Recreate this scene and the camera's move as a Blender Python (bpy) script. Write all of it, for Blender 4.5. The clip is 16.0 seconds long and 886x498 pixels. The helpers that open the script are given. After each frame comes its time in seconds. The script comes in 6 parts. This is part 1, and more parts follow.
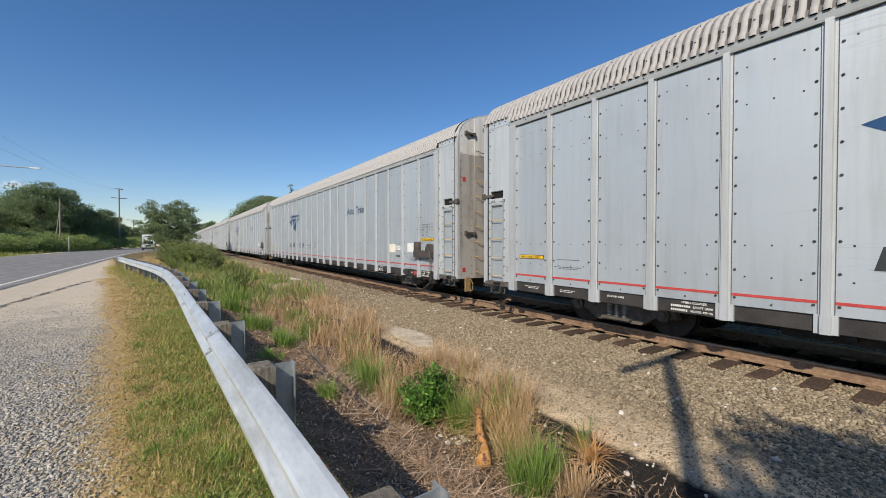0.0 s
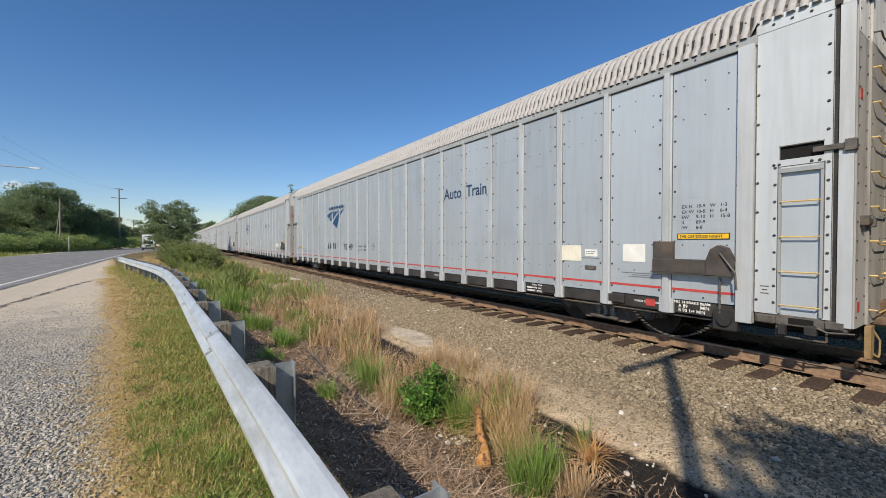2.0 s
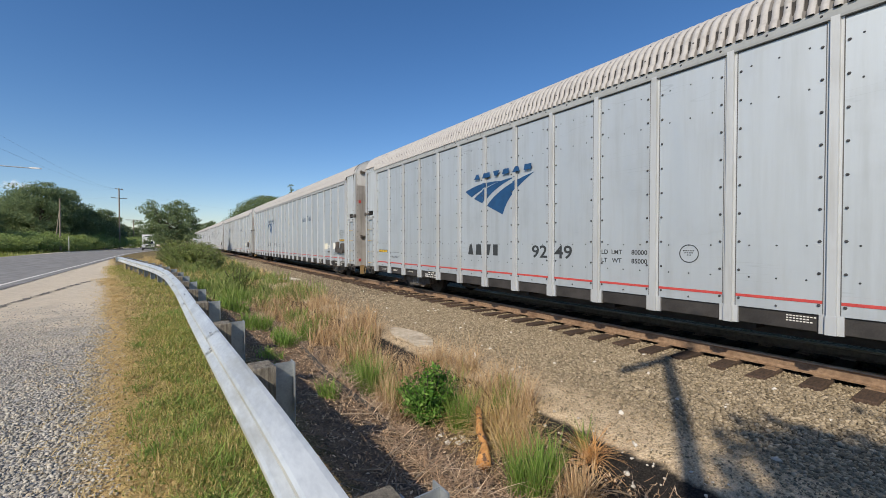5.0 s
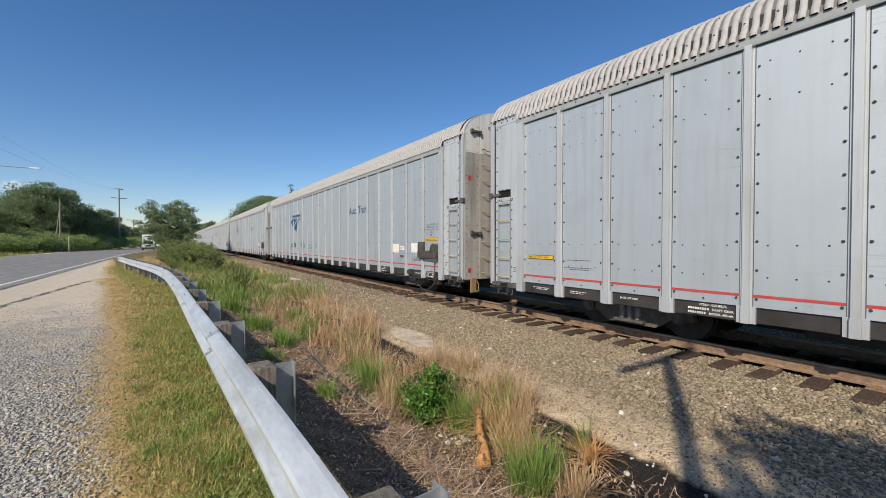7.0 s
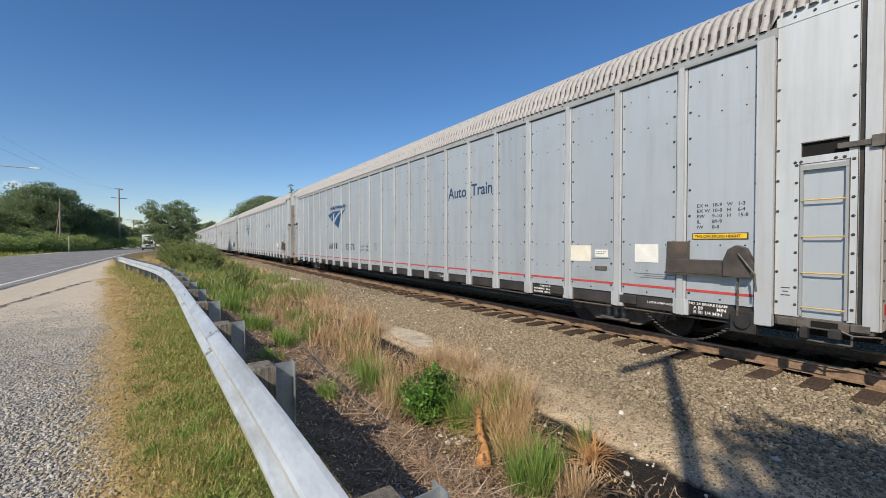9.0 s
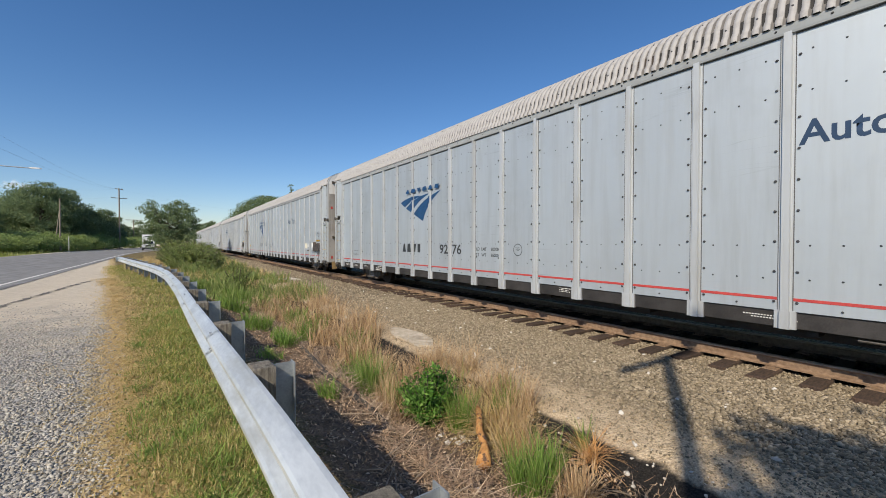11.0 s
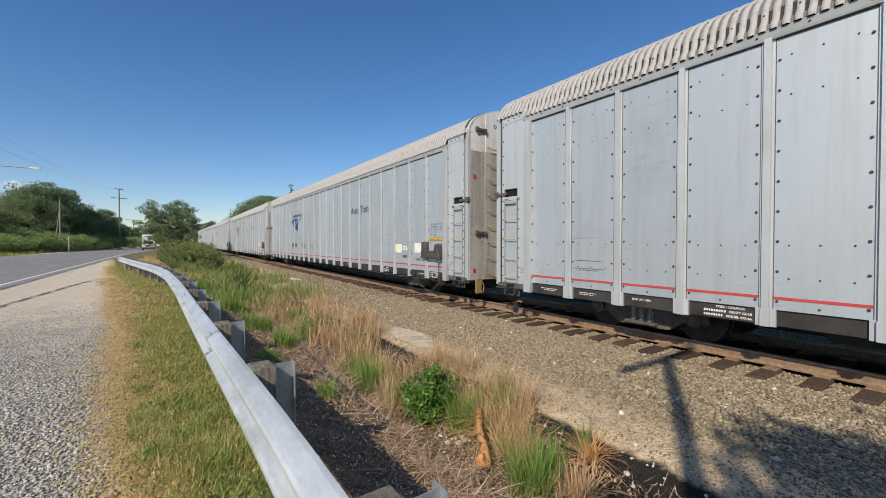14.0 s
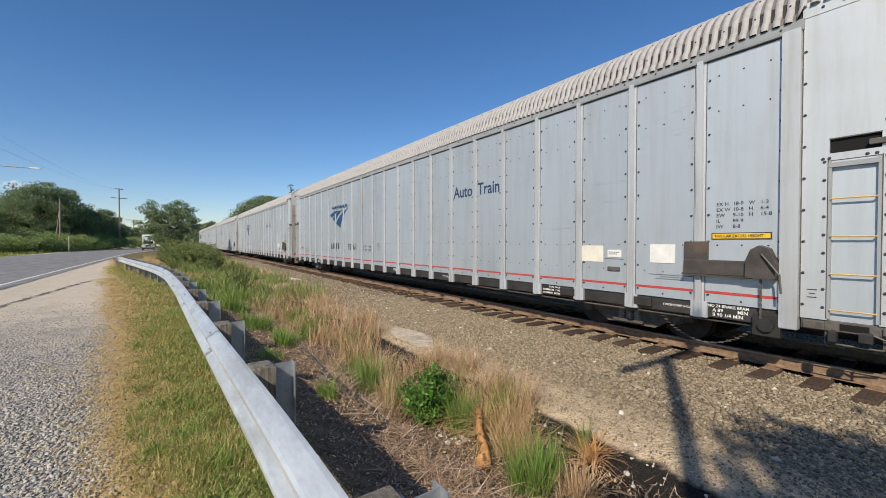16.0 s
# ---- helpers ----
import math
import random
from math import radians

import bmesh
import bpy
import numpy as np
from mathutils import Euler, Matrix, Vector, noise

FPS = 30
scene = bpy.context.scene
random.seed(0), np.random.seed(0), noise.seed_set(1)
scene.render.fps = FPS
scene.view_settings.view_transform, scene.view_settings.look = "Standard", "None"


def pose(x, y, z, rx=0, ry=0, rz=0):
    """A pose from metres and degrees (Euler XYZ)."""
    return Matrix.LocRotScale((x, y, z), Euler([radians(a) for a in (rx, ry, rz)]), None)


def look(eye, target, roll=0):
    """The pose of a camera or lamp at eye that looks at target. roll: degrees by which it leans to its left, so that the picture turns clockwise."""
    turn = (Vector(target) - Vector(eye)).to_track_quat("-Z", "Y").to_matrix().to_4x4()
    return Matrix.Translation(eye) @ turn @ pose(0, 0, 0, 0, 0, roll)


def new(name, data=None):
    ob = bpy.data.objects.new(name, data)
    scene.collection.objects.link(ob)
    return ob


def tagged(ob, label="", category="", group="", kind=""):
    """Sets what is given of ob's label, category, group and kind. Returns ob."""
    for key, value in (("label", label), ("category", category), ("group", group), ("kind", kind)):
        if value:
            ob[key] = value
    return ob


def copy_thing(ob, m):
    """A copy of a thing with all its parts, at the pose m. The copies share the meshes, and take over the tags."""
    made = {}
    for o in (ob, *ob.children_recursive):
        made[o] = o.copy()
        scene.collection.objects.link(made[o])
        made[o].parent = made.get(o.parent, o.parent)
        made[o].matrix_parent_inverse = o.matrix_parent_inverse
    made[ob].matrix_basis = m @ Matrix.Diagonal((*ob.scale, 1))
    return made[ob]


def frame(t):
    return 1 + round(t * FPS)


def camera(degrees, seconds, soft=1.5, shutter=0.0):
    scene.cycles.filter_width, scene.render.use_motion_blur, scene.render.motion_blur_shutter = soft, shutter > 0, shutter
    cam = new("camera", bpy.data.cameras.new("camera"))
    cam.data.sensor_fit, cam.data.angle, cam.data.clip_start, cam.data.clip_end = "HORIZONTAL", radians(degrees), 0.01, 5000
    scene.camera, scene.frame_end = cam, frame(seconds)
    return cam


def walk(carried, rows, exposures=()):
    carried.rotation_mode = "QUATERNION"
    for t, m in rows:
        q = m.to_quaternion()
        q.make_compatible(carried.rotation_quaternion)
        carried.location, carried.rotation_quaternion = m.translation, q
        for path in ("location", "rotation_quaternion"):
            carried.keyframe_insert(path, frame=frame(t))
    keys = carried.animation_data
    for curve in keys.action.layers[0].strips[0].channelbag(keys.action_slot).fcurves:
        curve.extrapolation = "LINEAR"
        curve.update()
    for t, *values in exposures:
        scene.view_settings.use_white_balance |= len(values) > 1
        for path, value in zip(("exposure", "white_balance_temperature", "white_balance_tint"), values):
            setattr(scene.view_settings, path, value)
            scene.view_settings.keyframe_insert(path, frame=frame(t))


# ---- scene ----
cam = camera(95.77, 16.0, soft=0.6, shutter=0.0)
EYE = 1.746
walk(cam, [(0.0, pose(0, 0, EYE, 89.03, 0, -34.107)), (16.0, pose(0, 0, EYE, 89.03, 0, -34.107))],
     exposures=[(0.0, 0.0, 6500, 10), (16.0, 0.0, 6500, 10)])

# ---- sky and sun ----
SUN_EL, SUN_AZ = 37.8, 240.2
world = bpy.data.worlds.new("sky")
scene.world = world
world.use_nodes = True
wn = world.node_tree
sky = wn.nodes.new("ShaderNodeTexSky")
sky.sky_type, sky.sun_disc = "NISHITA", False
sky.sun_elevation, sky.sun_rotation = radians(SUN_EL), radians(SUN_AZ)
sky.air_density, sky.dust_density, sky.ozone_density = 1.0, 0.2, 3.0
hue = wn.nodes.new("ShaderNodeHueSaturation")
hue.inputs["Saturation"].default_value = 1.22
wn.links.new(sky.outputs[0], hue.inputs["Color"])
tint = wn.nodes.new("ShaderNodeMix")
tint.data_type, tint.blend_type = "RGBA", "MULTIPLY"
tint.inputs["Factor"].default_value, tint.inputs["B"].default_value = 1.0, (0.99, 0.97, 1.05, 1)
wn.links.new(hue.outputs[0], tint.inputs["A"])
wn.links.new(tint.outputs["Result"], wn.nodes["Background"].inputs[0])
wn.nodes["Background"].inputs[1].default_value = 0.115
sun = new("sun", bpy.data.lights.new("sun", "SUN"))
sun.data.energy, sun.data.angle, sun.data.color = 5.0, radians(0.55), (1.0, 0.89, 0.72)
SD = Vector((math.sin(radians(SUN_AZ + 180)) * math.cos(radians(SUN_EL)),
             math.cos(radians(SUN_AZ + 180)) * math.cos(radians(SUN_EL)), -math.sin(radians(SUN_EL))))
sun.matrix_world = look((0, 0, 60), Vector((0, 0, 60)) + SD)
rng = np.random.default_rng(7)


# ---- materials ----
def nodes_of(name):
    m = bpy.data.materials.new(name)
    m.use_nodes = True
    t = m.node_tree
    return m, t, t.nodes["Principled BSDF"]


def link(t, a, b):
    t.links.new(a, b)


def coords(t, scale=(1, 1, 1), where="Object"):
    tc = t.nodes.new("ShaderNodeTexCoord")
    mp = t.nodes.new("ShaderNodeMapping")
    mp.inputs["Scale"].default_value = scale
    link(t, tc.outputs[where], mp.inputs["Vector"])
    return mp.outputs[0]


def noise_of(t, vec, scale, detail=4, rough=0.55):
    n = t.nodes.new("ShaderNodeTexNoise")
    n.inputs["Scale"].default_value, n.inputs["Detail"].default_value = scale, detail
    n.inputs["Roughness"].default_value = rough
    link(t, vec, n.inputs["Vector"])
    return n.outputs["Fac"]


def ramp(t, fac, stops):
    r = t.nodes.new("ShaderNodeValToRGB")
    els = r.color_ramp.elements
    while len(els) < len(stops):
        els.new(0.5)
    for e, (p, c) in zip(els, stops):
        e.position, e.color = p, (*c, 1)
    link(t, fac, r.inputs["Fac"])
    return r.outputs["Color"]


def mixc(t, fac, a, b, kind="MIX"):
    m = t.nodes.new("ShaderNodeMix")
    m.data_type, m.blend_type = "RGBA", kind
    for sock, v in ((m.inputs["Factor"], fac), (m.inputs["A"], a), (m.inputs["B"], b)):
        if isinstance(v, (int, float)):
            sock.default_value = v
        elif isinstance(v, tuple):
            sock.default_value = (*v, 1)
        else:
            link(t, v, sock)
    return m.outputs["Result"]


def step(t, val, lo, hi):
    r = t.nodes.new("ShaderNodeMapRange")
    r.interpolation_type = "SMOOTHSTEP"
    r.inputs["From Min"].default_value, r.inputs["From Max"].default_value = lo, hi
    link(t, val, r.inputs["Value"])
    return r.outputs["Result"]


def calc(t, op, a, b=0.0):
    m = t.nodes.new("ShaderNodeMath")
    m.operation = op
    for sock, v in ((m.inputs[0], a), (m.inputs[1], b)):
        if isinstance(v, (int, float)):
            sock.default_value = v
        else:
            link(t, v, sock)
    return m.outputs[0]


def bump(t, p, height, strength, dist):
    b = t.nodes.new("ShaderNodeBump")
    b.inputs["Strength"].default_value, b.inputs["Distance"].default_value = strength, dist
    link(t, height, b.inputs["Height"])
    link(t, b.outputs[0], p.inputs["Normal"])


def surface(name, dark, light, scale=6.0, rough=0.6, metal=0.0, grain=60.0, bumps=0.3, dist=0.004,
            stretch=(1, 1, 1), stain=None, stain_at=(0.52, 0.7), stain_scale=1.3, vary=0.0):
    """A mottled surface: two colours at a coarse and a fine scale, a stain colour in patches, fine relief."""
    m, t, p = nodes_of(name)
    v = coords(t, stretch)
    a = noise_of(t, v, scale)
    g = noise_of(t, v, grain, 3)
    f = calc(t, "ADD", calc(t, "MULTIPLY", a, 0.65), calc(t, "MULTIPLY", g, 0.35))
    c = ramp(t, f, [(0.36, dark), (0.62, light)])
    if stain:
        s = noise_of(t, v, stain_scale, 6, 0.65)
        c = mixc(t, step(t, s, *stain_at), c, stain)
    if vary:
        oi = t.nodes.new("ShaderNodeObjectInfo")
        k = calc(t, "ADD", calc(t, "MULTIPLY", oi.outputs["Random"], vary), 1 - vary / 2)
        hs = t.nodes.new("ShaderNodeHueSaturation")
        link(t, c, hs.inputs["Color"])
        link(t, k, hs.inputs["Value"])
        c = hs.outputs[0]
    link(t, c, p.inputs["Base Color"])
    p.inputs["Roughness"].default_value, p.inputs["Metallic"].default_value = rough, metal
    if bumps:
        bump(t, p, g, bumps, dist)
    return m


def pieces(name, colours, rough=0.85, per="Random Per Island"):
    """A material for many small loose pieces, each with a colour of its own."""
    m, t, p = nodes_of(name)
    geo = t.nodes.new("ShaderNodeNewGeometry")
    n = len(colours)
    c = ramp(t, geo.outputs[per], [((i + 0.5) / n, k) for i, k in enumerate(colours)])
    v = coords(t)
    c = mixc(t, 0.35, c, ramp(t, noise_of(t, v, 90, 2), [(0.3, (0.5, 0.5, 0.5)), (0.7, (1, 1, 1))]), "MULTIPLY")
    link(t, c, p.inputs["Base Color"])
    p.inputs["Roughness"].default_value, p.inputs["Specular IOR Level"].default_value = rough, 0.15
    return m


def foliage(name, colours, trans=0.25):
    m, t, p = nodes_of(name)
    geo = t.nodes.new("ShaderNodeNewGeometry")
    n = len(colours)
    c = ramp(t, geo.outputs["Random Per Island"], [((i + 0.5) / n, k) for i, k in enumerate(colours)])
    link(t, c, p.inputs["Base Color"])
    p.inputs["Roughness"].default_value, p.inputs["Specular IOR Level"].default_value = 0.6, 0.25
    tr = t.nodes.new("ShaderNodeBsdfTranslucent")
    link(t, c, tr.inputs["Color"])
    mx = t.nodes.new("ShaderNodeMixShader")
    mx.inputs[0].default_value = trans
    link(t, p.outputs[0], mx.inputs[1])
    link(t, tr.outputs[0], mx.inputs[2])
    link(t, mx.outputs[0], t.nodes["Material Output"].inputs["Surface"])
    return m


def car_paint(name, base, dirt_shade, rough=0.42, amount=0.5, streak=(3.0, 3.0, 0.22), metal=0.0, groove=0.0, side_lines=0.0):
    """Silver-white paint with vertical run-off streaks and road film. groove: pitch of painted shade bands."""
    m, t, p = nodes_of(name)
    geo = t.nodes.new("ShaderNodeObjectInfo")

    def moved(scale):
        """Coordinates that start elsewhere on each piece, so that no two weather alike."""
        add = t.nodes.new("ShaderNodeVectorMath")
        link(t, coords(t, scale), add.inputs[0])
        link(t, calc(t, "MULTIPLY", geo.outputs["Random"], 0.0 if groove else 40.0), add.inputs[1])
        return add.outputs[0]
    v = moved((1, 1, 1))
    s = noise_of(t, moved(streak), 1.6, 6, 0.6)
    g = noise_of(t, v, 1.1, 5, 0.6)
    fine = noise_of(t, v, 35, 3)
    # dark bands at the corrugation's pitch stand in for shade in the grooves
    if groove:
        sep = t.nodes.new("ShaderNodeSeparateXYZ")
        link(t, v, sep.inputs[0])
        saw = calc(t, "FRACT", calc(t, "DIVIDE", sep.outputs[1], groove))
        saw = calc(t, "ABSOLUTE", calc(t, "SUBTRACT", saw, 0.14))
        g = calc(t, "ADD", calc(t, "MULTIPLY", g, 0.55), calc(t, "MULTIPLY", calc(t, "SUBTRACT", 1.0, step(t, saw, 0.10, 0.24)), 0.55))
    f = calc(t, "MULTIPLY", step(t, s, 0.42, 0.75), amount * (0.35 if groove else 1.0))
    c = mixc(t, f, base, dirt_shade)
    c = mixc(t, calc(t, "MULTIPLY", step(t, g, 0.45, 0.75), amount * (0.95 if groove else 0.6)), c, dirt_shade)
    if side_lines:
        # thin dark lines along the train, in places only
        line = calc(t, "ABSOLUTE", calc(t, "SUBTRACT", noise_of(t, moved((1.0, 0.30, 7.0)), 0.9, 2, 0.45), 0.5))
        line = calc(t, "SUBTRACT", 1.0, step(t, line, 0.003, 0.010))
        where = step(t, noise_of(t, moved((1, 0.5, 1.0)), 0.8, 3), 0.54, 0.68)
        c = mixc(t, calc(t, "MULTIPLY", calc(t, "MULTIPLY", line, where), side_lines), c, tuple(k * 0.5 for k in base))
        # broad paler patches: reflections off wavy panels, put into the base colour
        wavy_sheen = step(t, noise_of(t, moved((1, 0.9, 0.35)), 0.55, 3), 0.38, 0.68)
        c = mixc(t, calc(t, "MULTIPLY", wavy_sheen, 0.5), c, tuple(k * 1.12 for k in base))
    hs = t.nodes.new("ShaderNodeHueSaturation")
    link(t, c, hs.inputs["Color"])
    link(t, calc(t, "ADD", calc(t, "MULTIPLY", geo.outputs["Random"], 0.1), 0.95), hs.inputs["Value"])
    link(t, hs.outputs[0], p.inputs["Base Color"])
    link(t, calc(t, "ADD", calc(t, "MULTIPLY", s, 0.25), rough - 0.12), p.inputs["Roughness"])
    p.inputs["Metallic"].default_value = metal
    p.inputs["Specular IOR Level"].default_value = 0.18
    bump(t, p, calc(t, "ADD", g, calc(t, "MULTIPLY", fine, 0.08)), 0.12, 0.03)
    return m


def plain(name, c, rough=0.6, metal=0.0):
    return surface(name, tuple(k * 0.8 for k in c), c, 5, rough, metal, 70, 0.15, 0.002)


PAINT = car_paint("silver_white_paint", (0.50, 0.545, 0.58), (0.38, 0.405, 0.425), 0.58, 0.55, metal=0.6, side_lines=0.32)
POST = car_paint("post_paint", (0.54, 0.565, 0.585), (0.37, 0.37, 0.36), 0.58, 0.6, metal=0.45)
# the roof's second colour is both weathering and painted groove shade
ROOF = car_paint("weathered_shaded_roof_paint", (0.40, 0.39, 0.385), (0.085, 0.08, 0.077), 0.7, 0.85, (0.4, 5, 5), 0.05, 27.36 / 207)
CORNER = car_paint("corner_paint", (0.58, 0.615, 0.635), (0.42, 0.43, 0.43), 0.55, 0.5, metal=0.45)
GRIME = surface("brown_grime", (0.05, 0.042, 0.036), (0.14, 0.115, 0.095), 9, 0.9)
ENDP = car_paint("grimy_end_paint", (0.38, 0.365, 0.345), (0.18, 0.165, 0.15), 0.65, 0.8)
ENDW = car_paint("white_end_paint", (0.66, 0.66, 0.64), (0.42, 0.39, 0.35), 0.55, 0.6)
EAVE = car_paint("eave_paint", (0.32, 0.34, 0.355), (0.24, 0.25, 0.25), 0.5, 0.5)
SILL = surface("charcoal_sill", (0.022, 0.020, 0.019), (0.045, 0.041, 0.039), 4, 0.6, stain=(0.06, 0.05, 0.042), vary=0.3)
BLACK = surface("grimy_black_steel", (0.012, 0.012, 0.013), (0.03, 0.028, 0.026), 5, 0.7, stain=(0.06, 0.045, 0.035))
GREYST = surface("dirty_grey_steel", (0.06, 0.055, 0.05), (0.14, 0.125, 0.11), 7, 0.6, 0.2, stain=(0.16, 0.10, 0.06))
BOXST = surface("brake_box_grey", (0.042, 0.036, 0.032), (0.078, 0.067, 0.06), 5, 0.65, stain=(0.11, 0.08, 0.06))
TRUCKM = surface("dusty_brown_casting", (0.065, 0.055, 0.047), (0.15, 0.125, 0.105), 8, 0.8, stain=(0.12, 0.09, 0.065))
# pale spring colour stands in for sunlight that the sill blocks
SUNLIT_SPRING = surface("sunlit_spring_steel", (0.20, 0.19, 0.18), (0.36, 0.34, 0.32), 12, 0.5, 0.3)
# near-black colour that paints deep shade into shallow recesses
VOID = plain("painted_recess_shade", (0.004, 0.004, 0.004), 0.9)
WHEEL = surface("worn_wheel_steel", (0.018, 0.015, 0.013), (0.045, 0.036, 0.03), 9, 0.6, 0.3)
YELLOW = surface("chipped_yellow_paint", (0.50, 0.33, 0.10), (0.64, 0.45, 0.17), 12, 0.5, stain=(0.4, 0.33, 0.22))
SIGNY = plain("sign_yellow", (0.85, 0.52, 0.02), 0.5)
RED = surface("red_stripe_paint", (0.38, 0.04, 0.04), (0.52, 0.07, 0.06), 9, 0.5)
INK = plain("dark_lettering", (0.035, 0.04, 0.045), 0.5)
BLUE = surface("blue_emblem_paint", (0.008, 0.045, 0.125), (0.012, 0.065, 0.175), 4, 0.45)
NAVY = plain("navy_lettering", (0.02, 0.05, 0.11), 0.5)
WHITE = plain("white_label", (0.8, 0.8, 0.76), 0.6)
CREAM = plain("cream_label", (0.78, 0.74, 0.62), 0.6)
RIVET = surface("rivet_steel", (0.035, 0.036, 0.04), (0.08, 0.08, 0.085), 30, 0.5, 0.3)
RUST = surface("rusty_rail_side", (0.16, 0.10, 0.062), (0.29, 0.195, 0.125), 14, 0.85, stain=(0.12, 0.068, 0.042), grain=90, bumps=0.5)
SHINE = surface("polished_rail_head", (0.26, 0.185, 0.13), (0.40, 0.31, 0.235), 3, 0.45, 0.35, stretch=(1, 0.2, 1))
TIEM = surface("creosoted_tie", (0.03, 0.02, 0.014), (0.10, 0.062, 0.042), 9, 0.9, stretch=(1, 8, 4), bumps=0.7, dist=0.01, vary=0.5)
GALV = surface("galvanised_steel", (0.52, 0.55, 0.56), (0.70, 0.73, 0.73), 7, 0.36, 0.4, grain=45, bumps=0.1, stretch=(1, 0.35, 1), stain=(0.42, 0.42, 0.38), stain_at=(0.5, 0.72))
GALVD = surface("dull_galvanised_post", (0.27, 0.30, 0.32), (0.40, 0.43, 0.45), 9, 0.5, 0.5)
WOODB = surface("weathered_grey_timber", (0.11, 0.095, 0.075), (0.30, 0.27, 0.22), 8, 0.9, stretch=(6, 6, 0.8), bumps=1.0, dist=0.012, stain=(0.07, 0.06, 0.05), vary=0.3)
POLE = surface("weathered_pole_wood", (0.16, 0.13, 0.10), (0.33, 0.28, 0.22), 3, 0.9, stretch=(5, 5, 0.3))
BARK = surface("bark", (0.05, 0.04, 0.03), (0.13, 0.105, 0.08), 9, 0.95, stretch=(4, 4, 0.8), bumps=0.8, dist=0.02)


# ---- mesh helpers ----
class Shape:
    """Collects points and faces for one mesh."""

    def __init__(self):
        self.v, self.f = [], []

    def add(self, pts, faces):
        n = len(self.v)
        self.v += [tuple(p) for p in pts]
        self.f += [tuple(i + n for i in fc) for fc in faces]
        return self

    def box(self, x0, x1, y0, y1, z0, z1, cut=0.0):
        if not cut:
            p = [(x, y, z) for z in (z0, z1) for y in (y0, y1) for x in (x0, x1)]
            return self.add(p, [(0, 2, 3, 1), (4, 5, 7, 6), (0, 1, 5, 4), (2, 6, 7, 3), (0, 4, 6, 2), (1, 3, 7, 5)])
        p, c = [], cut
        for z, k in ((z0, c), (z0 + c, 0), (z1 - c, 0), (z1, c)):
            p += [(x0 + k, y0 + k, z), (x1 - k, y0 + k, z), (x1 - k, y1 - k, z), (x0 + k, y1 - k, z)]
        f = [(3, 2, 1, 0), (12, 13, 14, 15)]
        for r in range(3):
            f += [(r * 4 + i, r * 4 + (i + 1) % 4, r * 4 + 4 + (i + 1) % 4, r * 4 + 4 + i) for i in range(4)]
        return self.add(p, f)

    def tube(self, a, b, r0, r1=None, n=10, caps=True):
        a, b = Vector(a), Vector(b)
        r1 = r0 if r1 is None else r1
        q = (b - a).to_track_quat("Z", "Y")
        p = []
        for c, r in ((a, r0), (b, r1)):
            p += [c + q @ Vector((r * math.cos(2 * math.pi * i / n), r * math.sin(2 * math.pi * i / n), 0)) for i in range(n)]
        f = [(i, (i + 1) % n, n + (i + 1) % n, n + i) for i in range(n)]
        if caps:
            f += [tuple(range(n))[::-1], tuple(range(n, 2 * n))]
        return self.add(p, f)

    def pipe(self, pts, r, n=6):
        for a, b in zip(pts[:-1], pts[1:]):
            self.tube(a, b, r, n=n)
        return self

    def extrude_y(self, prof, y0, y1):
        """A closed outline of (x, z) drawn out along y."""
        n = len(prof)
        p = [(x, y0, z) for x, z in prof] + [(x, y1, z) for x, z in prof]
        f = [(i, (i + 1) % n, n + (i + 1) % n, n + i) for i in range(n)]
        return self.add(p, f + [tuple(range(n))[::-1], tuple(range(n, 2 * n))])

    def extrude_z(self, prof, z0, z1):
        """A closed outline of (x, y) drawn up along z."""
        n = len(prof)
        p = [(x, y, z0) for x, y in prof] + [(x, y, z1) for x, y in prof]
        f = [(i, (i + 1) % n, n + (i + 1) % n, n + i) for i in range(n)]
        return self.add(p, f + [tuple(range(n))[::-1], tuple(range(n, 2 * n))])

    def extrude_x(self, prof, x0, x1):
        """A closed outline of (y, z) drawn out along x."""
        n = len(prof)
        p = [(x0, y, z) for y, z in prof] + [(x1, y, z) for y, z in prof]
        f = [(i, (i + 1) % n, n + (i + 1) % n, n + i) for i in range(n)]
        return self.add(p, f + [tuple(range(n))[::-1], tuple(range(n, 2 * n))])

    def mesh(self, name, material, smooth=False, weld=False):
        me = bpy.data.meshes.new(name)
        me.from_pydata(self.v, [], self.f)
        me.materials.append(material)
        bm = bmesh.new()
        bm.from_mesh(me)
        if weld:
            bmesh.ops.remove_doubles(bm, verts=bm.verts, dist=0.0005)
        bmesh.ops.recalc_face_normals(bm, faces=bm.faces)
        bm.to_mesh(me)
        bm.free()
        if smooth:
            me.shade_smooth()
        return me


def part(name, shape, material, parent, label="", at=None, smooth=False):
    """Links a shape, or a mesh that is there already, as one mesh object under a thing."""
    me = shape if isinstance(shape, bpy.types.Mesh) else shape.mesh(name, material, smooth)
    ob = new(name, me)
    ob.parent = parent
    if at is not None:
        ob.matrix_basis = at
    return tagged(ob, label)


